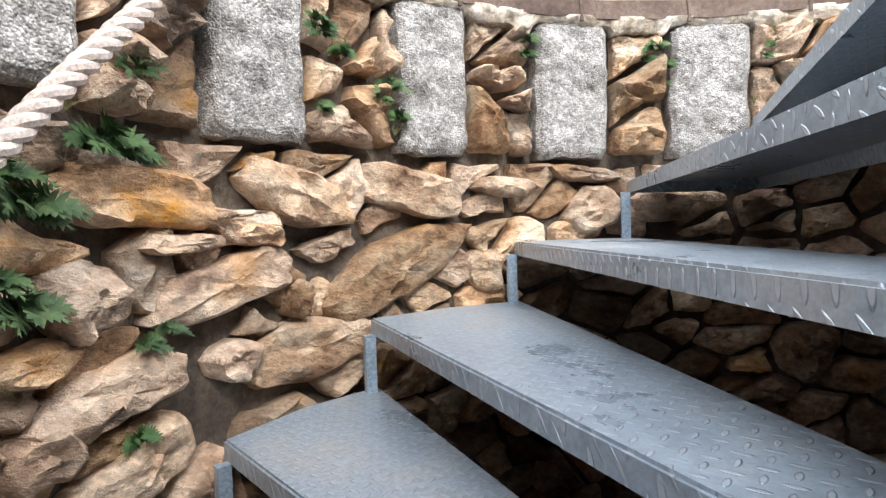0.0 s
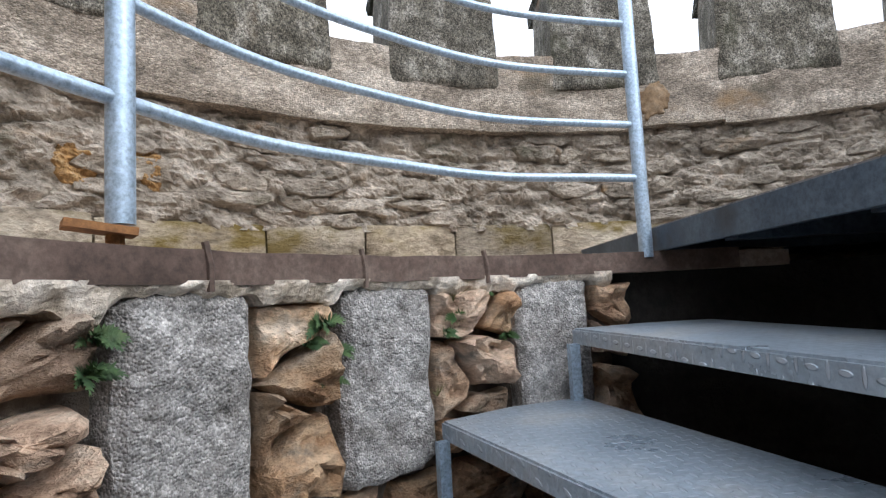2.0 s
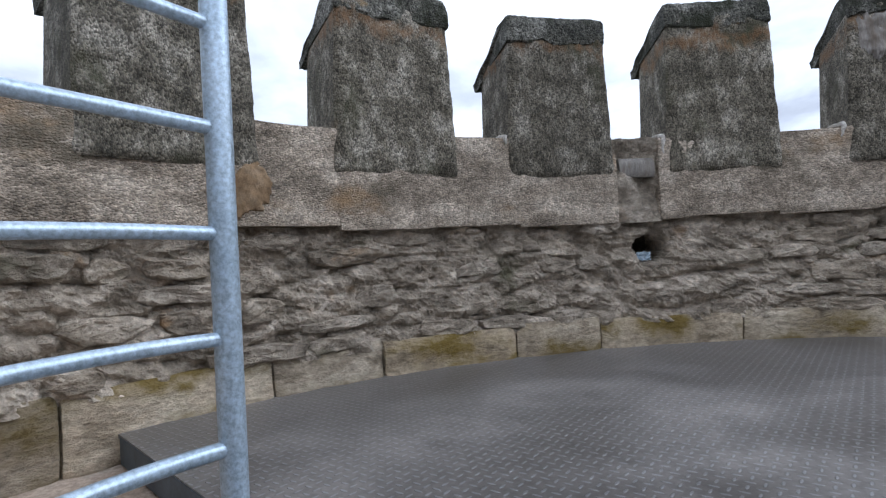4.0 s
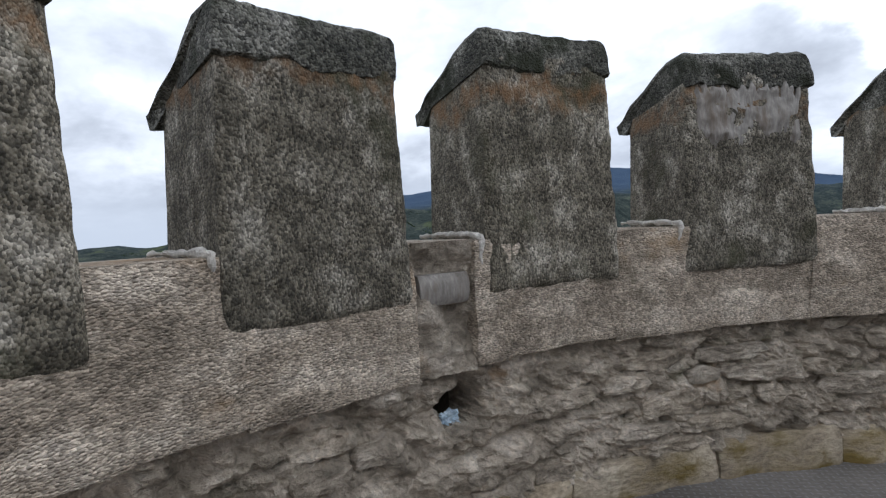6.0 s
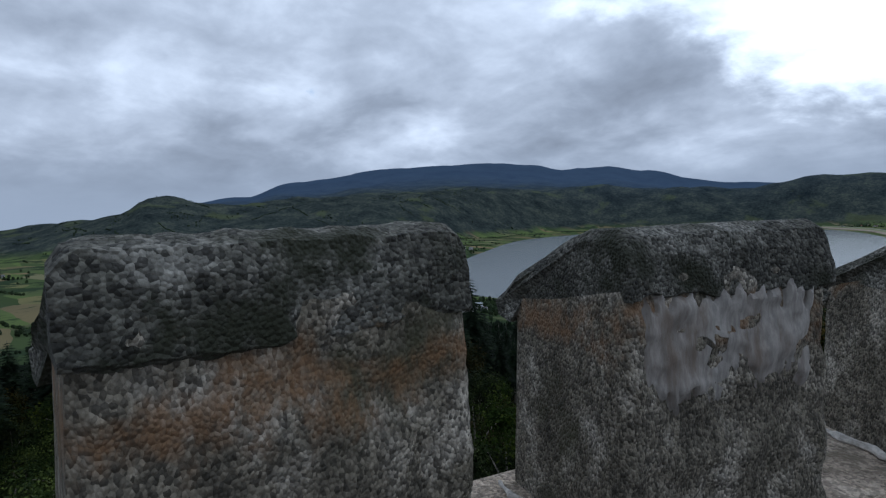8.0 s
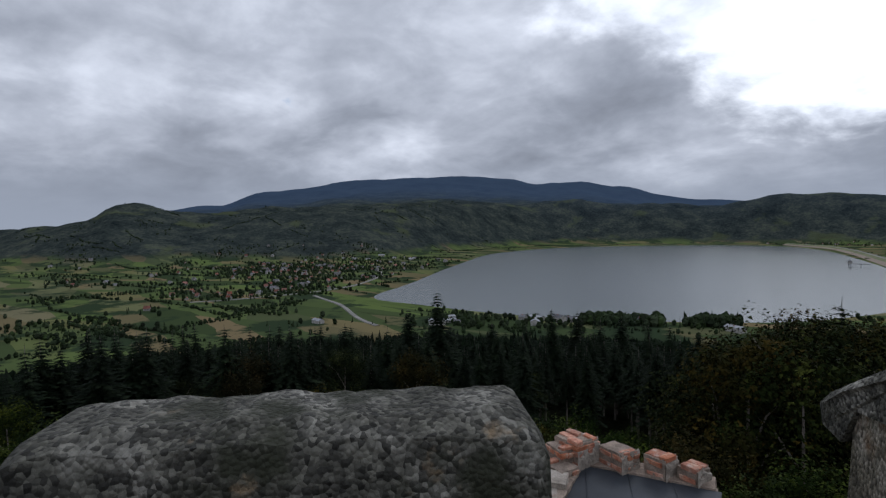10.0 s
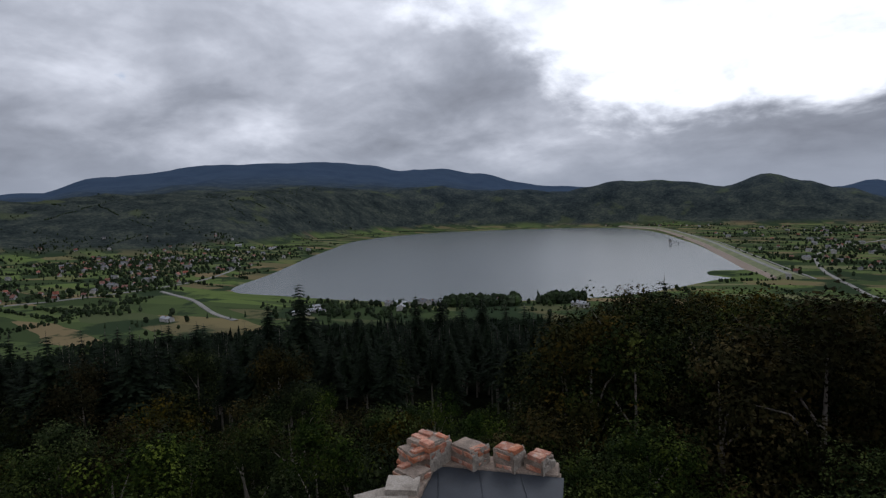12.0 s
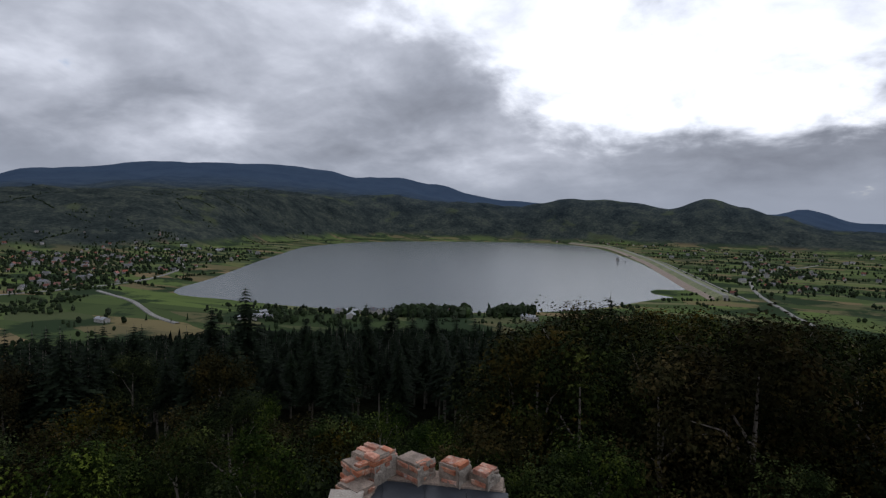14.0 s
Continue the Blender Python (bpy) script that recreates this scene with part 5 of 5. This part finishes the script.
def build_roads():
    """Narrow pale roads that follow the ground."""
    for way in (((-125.0, 780), (-127.5, 680), (-129.5, 580), (-131.5, 530)), ((-131.2, 1240), (-131.9, 1090), (-129.8, 930), (-126.5, 845), (-121, 800), (-113, 790)), ((-192, 1800), (-187.5, 1300), (-187, 1000), (-189.5, 760), (-192, 660))):
        pts = [EYE_HOME + heading(h) * d for h, d in way]
        v, f = [], []
        line = []
        for i in range(len(pts) - 1):
            p0, p1, p2, p3 = pts[max(0, i - 1)], pts[i], pts[i + 1], pts[min(len(pts) - 1, i + 2)]
            for j in range(14):
                t = j / 14
                line.append(0.5 * ((2 * p1) + (p2 - p0) * t + (2 * p0 - 5 * p1 + 4 * p2 - p3) * t * t + (3 * p1 - p0 - 3 * p2 + p3) * t ** 3))
        for i, p in enumerate(line):
            d = (line[min(i + 1, len(line) - 1)] - line[max(0, i - 1)]).normalized()
            side = Vector((-d.y, d.x, 0))
            z = max(land(p.x + side.x * w, p.y + side.y * w) for w in (-6, 0, 6)) + 0.7
            v += [Vector((p.x, p.y, z - 2)) - side * 3.4, Vector((p.x, p.y, z)) - side * 2.2, Vector((p.x, p.y, z)) + side * 2.2, Vector((p.x, p.y, z - 2)) + side * 3.4]
        for i in range(len(line) - 1):
            f += [(i * 4 + k, i * 4 + k + 1, i * 4 + 5 + k, i * 4 + 4 + k) for k in range(3)]
        tagged(part("road", (v, f), M_ROADWAY, None), "narrow pale country road across the fields", "road", kind="structure")


build_dam()
build_roads()
build_houses()


# ---- trees ----
def spruce_mesh(height, rng, bare=0.22, width=0.19, density=1.0):
    """Whorls of drooping boughs with needle sprays on a straight trunk."""
    trunk = tube([(0, 0, -1.5), (0.02, 0, height * 0.5), (0, 0.02, height)], 1, 7, radii=[height * 0.014, height * 0.009, height * 0.001])
    v, f = [], []
    z = height * bare
    while z < height * 0.985:
        t = (z - height * bare) / (height * (1 - bare))
        reach = height * width * (1 - t) ** 0.8 * rng.uniform(0.75, 1.15) + 0.42
        count = int((7 if t < 0.8 else 5) * density)
        turn = rng.uniform(0, 6.28)
        for k in range(count):
            a = turn + 6.283 * k / count + rng.uniform(-0.3, 0.3)
            ln = reach * rng.uniform(0.6, 1.1)
            dx, dy = math.cos(a), math.sin(a)
            for s in range(5):
                q = (s + 0.4) / 5
                cx, cy, cz = dx * ln * q, dy * ln * q, z - ln * (0.28 * q + 0.18 * q * q) + 0.12 * ln * q * q * q * (2 if t > 0.5 else 0)
                for sg in (-1, 1):
                    w = ln * 0.33 * (1.15 - q) * rng.uniform(0.6, 1.2) + 0.06
                    tipx, tipy = cx + dx * ln * 0.22 - dy * sg * w, cy + dy * ln * 0.22 + dx * sg * w
                    o = len(v)
                    v += [(cx - dx * ln * 0.12, cy - dy * ln * 0.12, cz + 0.03), (tipx, tipy, cz - w * rng.uniform(0.25, 0.7)), (cx + dx * ln * 0.26, cy + dy * ln * 0.26, cz - 0.05 * ln)]
                    f.append((o, o + 1, o + 2))
        z += height * rng.uniform(0.022, 0.034) / density ** 0.5
    o = len(v)
    v += [(0.05, 0, height * 0.97), (-0.05, 0.03, height * 0.97), (0, 0, height * 1.02)]
    f.append((o, o + 1, o + 2))
    return trunk, (v, f)


def leafy_mesh(height, rng, spread=0.34, leaves=2600, size=0.24, low=0.25, clump=30):
    """A forked trunk with limbs that each carry ragged clumps of leaves."""
    pieces, limbs = [tube([(0, 0, -1.5), (rng.uniform(-0.2, 0.2), rng.uniform(-0.2, 0.2), height * 0.35), (rng.uniform(-0.4, 0.4), rng.uniform(-0.4, 0.4), height * 0.8)], 1, 7, radii=[height * 0.017, height * 0.012, height * 0.003])], []
    clumps = []
    for k in range(clump):
        a, t = rng.uniform(0, 6.28), rng.uniform(low, 1.0)
        belly = math.sin(math.pi * min(0.97, 0.12 + 0.83 * (t - low) / (1 - low))) ** 0.7
        r = height * spread * belly * rng.uniform(0.35, 1.0)
        c = Vector((math.cos(a) * r, math.sin(a) * r, height * (0.02 + t * 0.95)))
        rad = height * rng.uniform(0.07, 0.15)
        clumps.append((c, rad))
        if k < 4:
            s = Vector((0, 0, height * min(0.7, t * 0.7)))
            limbs.append(tube([s, s.lerp(c, 0.5) + Vector((0, 0, 0.05 * height)), c], 1, 5, radii=[height * 0.006, height * 0.004, height * 0.0015]))
    v, f = [], []
    for _ in range(leaves):
        c, r = clumps[rng.randrange(len(clumps))]
        d = Vector((rng.gauss(0, 1), rng.gauss(0, 1), rng.gauss(0, 0.75)))
        p = c + d.normalized() * r * (0.5 + 0.55 * rng.random())
        n = (d.normalized() + Vector((rng.uniform(-0.8, 0.8), rng.uniform(-0.8, 0.8), rng.uniform(0, 1.1)))).normalized()
        x = n.orthogonal().normalized()
        x = Matrix.Rotation(rng.uniform(0, 6.28), 3, n) @ x
        y = n.cross(x)
        s = size * rng.uniform(0.6, 1.3)
        o = len(v)
        v += [p - x * s, p + x * s * 0.6 - y * s * 0.7, p + x * s * 0.6 + y * s * 0.7]
        f.append((o, o + 1, o + 2))
    return fuse(pieces), (v, f), limbs


def build_forest():
    rng = random.Random(77)
    kinds = []
    def make(name, data, mat, lab, cat):
        t = thing(name, lab, cat, group="trees on the castle hill")
        part("trunk", data[0], M_BARK, t)
        part("crown", data[1], mat, t)
        for limb in data[2] if len(data) > 2 else ():
            part("limb", limb, M_BARK, t)
        kinds.append([t, False])
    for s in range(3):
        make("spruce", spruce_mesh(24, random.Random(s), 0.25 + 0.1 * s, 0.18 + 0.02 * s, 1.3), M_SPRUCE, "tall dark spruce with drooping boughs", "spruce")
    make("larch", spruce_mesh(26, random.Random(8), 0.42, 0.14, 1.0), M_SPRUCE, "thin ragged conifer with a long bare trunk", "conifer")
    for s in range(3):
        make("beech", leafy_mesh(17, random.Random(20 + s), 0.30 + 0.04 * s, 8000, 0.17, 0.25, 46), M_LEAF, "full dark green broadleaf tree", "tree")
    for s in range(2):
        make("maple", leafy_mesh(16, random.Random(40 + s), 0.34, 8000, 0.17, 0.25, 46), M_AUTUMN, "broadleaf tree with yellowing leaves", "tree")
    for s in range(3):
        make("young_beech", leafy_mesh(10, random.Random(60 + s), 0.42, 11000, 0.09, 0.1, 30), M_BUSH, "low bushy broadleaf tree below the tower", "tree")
    def put(k, h, d, scale, sink=0.0):
        p = EYE_HOME + heading(h) * d
        m = Matrix.Translation((p.x, p.y, land(p.x, p.y) - sink)) @ Matrix.Rotation(rng.uniform(0, 6.28), 4, "Z") @ Matrix.Diagonal((scale * rng.uniform(0.9, 1.1), scale * rng.uniform(0.9, 1.1), scale, 1))
        t, used = kinds[k]
        if not used:
            kinds[k][1] = True
            t.matrix_basis = m
        else:
            c = copy_thing(t, Matrix())
            c.matrix_basis = m
    # tall ones that stand out against the water
    for k, h, el, d in ((2, -135.3, -8.9, 95), (2, -138.4, -7.1, 92), (0, -150.2, -8.7, 105), (1, -152.8, -8.9, 108), (0, -155.0, -9.6, 112), (2, -157.0, -9.3, 118), (0, -147.5, -10.2, 120), (1, -159.5, -10.0, 120), (0, -161.5, -9.9, 110), (0, -175.4, -6.9, 70), (1, -164, -10.3, 125), (2, -144, -10.5, 110)):
        p = EYE_HOME + heading(h) * d
        top = 1.9 + math.tan(radians(el)) * d
        put(k, h, d, (top - land(p.x, p.y)) / (26 if k == 3 else 24))
    def reach(k, h, d, el):
        """Plants a tree whose tip stands at a given angle below the look-out."""
        p = EYE_HOME + heading(h) * d
        tall = 1.8 + math.tan(radians(el)) * d - land(p.x, p.y)
        full = 26 if k == 3 else 24 if k < 3 else 17 if k < 7 else 16 if k < 9 else 10
        if tall > full * 0.3:
            put(k, h, d, min(tall / full, 1.45))
    # slope below the tower
    for _ in range(52):
        put(rng.choice((9, 10, 11)), rng.uniform(-207, -82), rng.uniform(17, 34), rng.uniform(0.7, 1.1))
    for _ in range(84):
        h, d = rng.uniform(-168, -82), rng.uniform(32, 62)
        reach(rng.choice((9, 10, 11, 9, 10, 7)), h, d, rng.uniform(-24, -19.5) if -168 < h < -142 else rng.uniform(-22, -16.5))
    for _ in range(22):
        reach(rng.choice((4, 5, 6, 7, 8)), rng.uniform(-200, -175), rng.uniform(58, 95), rng.uniform(-9.8, -7.7))
    for _ in range(70):
        h, d = rng.uniform(-207, -166), rng.uniform(40, 105)
        reach(rng.choice((4, 5, 6, 7, 8, 7)), h, d, rng.uniform(-13.5, -8.2) if h < -171 else rng.uniform(-14, -10.5))
    for _ in range(215):
        h, d = rng.uniform(-170, -86), rng.uniform(72, 128)
        reach(rng.choice((0, 1, 2, 2, 0, 1, 3, 3)), h, d, rng.uniform(-13.5, -10.9) + 2.3 * min(1.0, max(0.0, (h + 142) / 40)))
    for _ in range(16):
        reach(rng.choice((4, 5, 6, 7, 8)), rng.uniform(-150, -85), rng.uniform(60, 95), rng.uniform(-16.5, -12.5))
    for _ in range(30):
        reach(rng.choice((0, 1, 2, 4, 5)), rng.uniform(-206, -170), rng.uniform(100, 170), rng.uniform(-12, -9.5))
    # further woods, too many to count
    v, f = [], []
    def low_tree(p, z, hgt, conifer):
        o = len(v)
        if conifer:
            n = 5
            for tier in range(3):
                b = len(v)
                r = hgt * (0.2 - 0.055 * tier)
                zb, zt = z + hgt * (0.12 + 0.27 * tier), z + hgt * (0.55 + 0.24 * tier)
                for k in range(n):
                    a = 6.283 * k / n + tier + rng.uniform(-0.3, 0.3)
                    q = rng.uniform(0.7, 1.2)
                    v.append((p.x + math.cos(a) * r * q, p.y + math.sin(a) * r * q, zb + rng.uniform(-0.06, 0.06) * hgt))
                v.append((p.x, p.y, zt))
                f.extend((b + k, b + (k + 1) % n, b + n) for k in range(n))
        else:
            n = 6
            for lev, (rr, zz) in enumerate(((0.22, 0.12), (0.38, 0.45), (0.27, 0.8))):
                for k in range(n):
                    a = 6.283 * k / n + lev * 0.5
                    q = rng.uniform(0.65, 1.25)
                    v.append((p.x + math.cos(a) * rr * hgt * q, p.y + math.sin(a) * rr * hgt * q, z + hgt * (zz + rng.uniform(-0.08, 0.08))))
            v.append((p.x, p.y, z + hgt * rng.uniform(0.92, 1.05)))
            for lev in range(2):
                for k in range(n):
                    a, b = o + lev * n + k, o + lev * n + (k + 1) % n
                    f.append((a, b, b + n, a + n))
            f.extend((o + 2 * n + k, o + 2 * n + (k + 1) % n, o + 3 * n) for k in range(n))
    for _ in range(3600):
        d = 150 + 300 * rng.random() ** 0.7
        p = EYE_HOME + heading(rng.uniform(-208, -80)) * d
        low_tree(p, land(p.x, p.y) - 0.5, rng.uniform(8, 13), rng.random() < 0.8)
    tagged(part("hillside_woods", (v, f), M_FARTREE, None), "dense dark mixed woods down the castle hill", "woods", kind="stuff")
    v, f = [], []
    for _ in range(36000):
        d = 470 + 2300 * rng.random() ** 1.25
        h = rng.uniform(-206, -84)
        p = EYE_HOME + heading(h) * d
        patch = noise.noise(Vector((p.x * 0.006, p.y * 0.012, 3.3))) + 0.4 * noise.noise(Vector((p.x * 0.025, p.y * 0.03, 8.0)))
        if patch < 0.36 and rng.random() < 0.993:
            continue
        if lake_side(p.x, p.y) < (8 if d < 700 else 18):
            continue
        low_tree(p, land(p.x, p.y) - 0.5, rng.uniform(2.5, 7), rng.random() < 0.25)
    # tree belt along the near shore
    for _ in range(1500):
        d, h = rng.uniform(540, 700), rng.uniform(-167, -152.5)
        p = EYE_HOME + heading(h) * d
        if 4 < lake_side(p.x, p.y) < 42 and noise.noise(Vector((h * 0.35, 1.0, 4.0))) > -0.15:
            low_tree(p, land(p.x, p.y) - 0.5, rng.uniform(6, 13), rng.random() < 0.3)
    # hedgerows along the field edges
    for _ in range(170):
        d, h = 500 + 2000 * rng.random() ** 1.2, rng.uniform(-206, -84)
        p = EYE_HOME + heading(h) * d
        turn = rng.choice((0.12, 0.12, 1.69)) + rng.uniform(-0.25, 0.25)
        step = Vector((math.cos(turn), math.sin(turn), 0)) * 3.3
        for k in range(int(rng.uniform(14, 75))):
            p = p + step * rng.uniform(0.6, 1.3) + Vector((rng.gauss(0, 1), rng.gauss(0, 1), 0))
            if rng.random() < 0.85 and lake_side(p.x, p.y) > 14:
                low_tree(p, land(p.x, p.y) - 0.5, rng.uniform(2, 5.5), False)
    for h, d, _ in HOUSE_SPOTS:
        for _ in range(13):
            p = EYE_HOME + heading(h) * d + Vector((rng.gauss(0, 26), rng.gauss(0, 26), 0))
            if lake_side(p.x, p.y) > 12:
                low_tree(p, land(p.x, p.y) - 0.5, rng.uniform(4, 8), rng.random() < 0.2)
    tagged(part("valley_trees", (v, f), M_HEDGE, None), "hedges, copses and scattered trees on the valley floor", "trees", kind="stuff")


build_forest()


# ---- ruined brick turret below the look-out ----
def build_turret():
    rng = random.Random(13)
    ahead, left = heading(-156.4), heading(-66.4)
    corner = Vector((3.482, -0.286, 0)) + ahead * 7.82 + left * 0.72
    along_wall = (ahead * -0.3 - left * 1.69).normalized()
    inward = Vector((-along_wall.y, along_wall.x, 0))
    inward = inward if inward.dot(ahead) < 0 else -inward
    z0 = -2.05
    turret = thing("brick_turret", "ruined red brick turret top with dark sheet roof", "turret")

    def at(u, n, z):
        return corner + along_wall * u + inward * n + Vector((0, 0, z0 + z))

    def block(u0, u1, n0, n1, zl, zh, nu=14, lump=0.02):
        """A weathered mortar block with uneven faces."""
        v, f = [], []
        for (p0, p1, p2) in (((u0, n0, zl), (u1, n0, zl), (u0, n0, zh)), ((u1, n0, zl), (u1, n1, zl), (u1, n0, zh)), ((u1, n1, zl), (u0, n1, zl), (u1, n1, zh)), ((u0, n1, zl), (u0, n0, zl), (u0, n1, zh)), ((u0, n0, zh), (u1, n0, zh), (u0, n1, zh))):
            o = len(v)
            for j in range(nu + 1):
                for i in range(nu + 1):
                    q = Vector(p0) + (Vector(p1) - Vector(p0)) * (i / nu) + (Vector(p2) - Vector(p0)) * (j / nu)
                    d = Vector((rough(q, 7.0, lump), rough(q + Vector((5, 1, 0)), 7.0, lump), rough(q + Vector((0, 9, 2)), 5.0, lump)))
                    q = q + d
                    v.append(at(q.x, q.y, q.z))
            f += [(o + j * (nu + 1) + i, o + j * (nu + 1) + i + 1, o + (j + 1) * (nu + 1) + i + 1, o + (j + 1) * (nu + 1) + i) for j in range(nu) for i in range(nu)]
        return v, f

    part("shaft", block(-0.40, 1.80, -0.42, 2.3, -14, -0.12, 6), M_OLDMORTAR, turret)
    part("low_wall", block(-0.36, 1.78, -0.40, 0.0, -0.3, 0.06, 22), M_OLDMORTAR, turret, "crumbling mortar wall top")
    part("low_wall", block(-0.40, 0.0, 0.0, 1.2, -0.3, 0.04, 22), M_OLDMORTAR, turret, "crumbling mortar wall top")
    # sheet roof with standing seams
    v = [at(u, n, z) for u, n, z in ((0.0, 0.0, 0.03), (1.86, 0.0, 0.03), (1.86, 2.3, -0.1), (0.0, 2.3, -0.1), (0.0, 0.0, 0.0), (1.86, 0.0, 0.0), (1.86, 2.3, -0.13), (0.0, 2.3, -0.13))]
    roof = part("roof", (v, [(0, 3, 2, 1), (4, 5, 6, 7), (0, 1, 5, 4), (1, 2, 6, 5), (2, 3, 7, 6), (3, 0, 4, 7)]), M_ROOF, turret, "dark grey sheet metal roof")
    for u in (0.28, 0.9, 1.5):
        part("seam", tube([at(u - 0.25, 0.02, 0.036), at(u + 0.35, 2.25, -0.09)], 0.009, 5), M_ROOF, roof)
    shapes = []
    for s in range(7):
        b = box(-0.12, 0.12, -0.058, 0.058, -0.034, 0.034)
        bm = bmesh.new()
        vs = [bm.verts.new(q + Vector((rng.uniform(-0.014, 0.014), rng.uniform(-0.01, 0.01), rng.uniform(-0.007, 0.007)))) for q in b[0]]
        for q in b[1]:
            bm.faces.new([vs[i] for i in q])
        bmesh.ops.bevel(bm, geom=list(bm.edges), offset=0.007, segments=1, affect="EDGES")
        me = bpy.data.meshes.new("brick")
        bm.to_mesh(me)
        bm.free()
        me.materials.append(M_BRICK)
        shapes.append(me)
    wall_turn = math.atan2(along_wall.y, along_wall.x)

    def pier(u, n, w, d, courses, turn, base=0.05, plaster=True, loss=0.12):
        """A broken pier: mortar core, uneven courses of brick, one face still plastered."""
        mid = at(u, n, base)
        ang = wall_turn + radians(turn)
        x, y = Vector((math.cos(ang), math.sin(ang), 0)), Vector((-math.sin(ang), math.cos(ang), 0))
        if y.dot(inward) < 0:
            y = -y
        tall = courses * 0.078
        def skin(s, t):
            a = 6.283 * s + 0.785
            k = 1.0 / max(abs(math.cos(a)), abs(math.sin(a)))
            p = mid + x * (math.cos(a) * k * (w / 2 - 0.012)) + y * (math.sin(a) * k * (d / 2 - 0.012)) + Vector((0, 0, -0.12 + (tall + 0.075) * t))
            return p + Vector((rough(p, 9.0, 0.016), rough(p + Vector((5, 0, 0)), 9.0, 0.016), rough(p, 6.0, 0.012)))
        v, f = grid_patch(40, 12, skin)
        f.append(tuple(12 * 41 + i for i in range(40)))
        part("mortar_core", (v, f), M_OLDMORTAR, turret)
        for k in range(courses):
            z = 0.04 + 0.078 * k
            top = k == courses - 1
            flip = k % 2
            lw, ld = (0.25, 0.125) if not flip else (0.125, 0.25)
            nx, ny = max(1, round(w / lw)), max(1, round(d / ld))
            for i in range(nx):
                for j in range(ny):
                    rim = i in (0, nx - 1) or j in (0, ny - 1)
                    if not rim and not top:
                        continue
                    if rng.random() < (loss * 2.6 if top else loss):
                        continue
                    px, py = ((i + 0.5) / nx - 0.5) * w, ((j + 0.5) / ny - 0.5) * d
                    ob = new("brick", rng.choice(shapes))
                    ob.parent = turret
                    q = mid + x * (px + rng.uniform(-0.012, 0.012)) + y * (py + rng.uniform(-0.012, 0.012)) + Vector((0, 0, z + rng.uniform(-0.005, 0.005) - (rng.choice((0, 0.02)) if top else 0)))
                    ob.matrix_basis = Matrix.Translation(q) @ Matrix.Rotation(ang + (1.571 if flip else 0) + rng.uniform(-0.09, 0.09), 4, "Z") @ Matrix.Rotation(rng.uniform(-0.06, 0.06), 4, "X")
        if plaster:
            def coat(s, t):
                p = mid + x * (w / 2 + 0.012) + y * ((s - 0.5) * d * 1.06) + Vector((0, 0, -0.14 + (tall + 0.12) * t))
                worn = min(1.0, max(0.0, (0.93 - t + 0.5 * noise.noise(p * 9.0)) * 6))
                return p + x * (rough(p, 12.0, 0.012) - 0.05 * (1 - worn))
            part("plaster_face", grid_patch(16, 16, coat), M_OLDPLASTER, turret, "pale old plaster left on one face")

    pier(-0.14, -0.10, 0.5, 0.46, 5, -28, 0.06, True, 0.25)
    pier(-0.30, 0.10, 0.4, 0.34, 4, -40, 0.05, False, 0.25)
    pier(-0.24, 0.40, 0.42, 0.36, 2, -30, 0.04, False, 0.25)
    pier(0.47, -0.19, 0.46, 0.36, 4, -32, 0.05)
    pier(1.06, -0.19, 0.36, 0.34, 4, -24, 0.05)
    pier(1.50, -0.19, 0.32, 0.32, 3, -28, 0.05)
    for u, n, z, w, d, turn in ((-0.26, 0.78, 0.10, 0.44, 0.36, 12), (-0.3, 1.18, 0.02, 0.46, 0.36, 18), (-0.60, 0.95, -0.05, 0.46, 0.36, 45)):
        bv, bf = box(-w / 2, w / 2, -d / 2, d / 2, -0.3, 0.04)
        m = Matrix.Translation(at(u, n, z)) @ Matrix.Rotation(wall_turn + radians(turn), 4, "Z") @ Matrix.Rotation(0.08, 4, "X")
        part("coping_stone", ([m @ (q + Vector((rough(q * 3, 3, 0.03), rough(q * 5, 3, 0.02), rough(q * 4, 3, 0.02)))) for q in bv], bf), M_OLDPLASTER, turret, "pale coping stone")


build_turret()
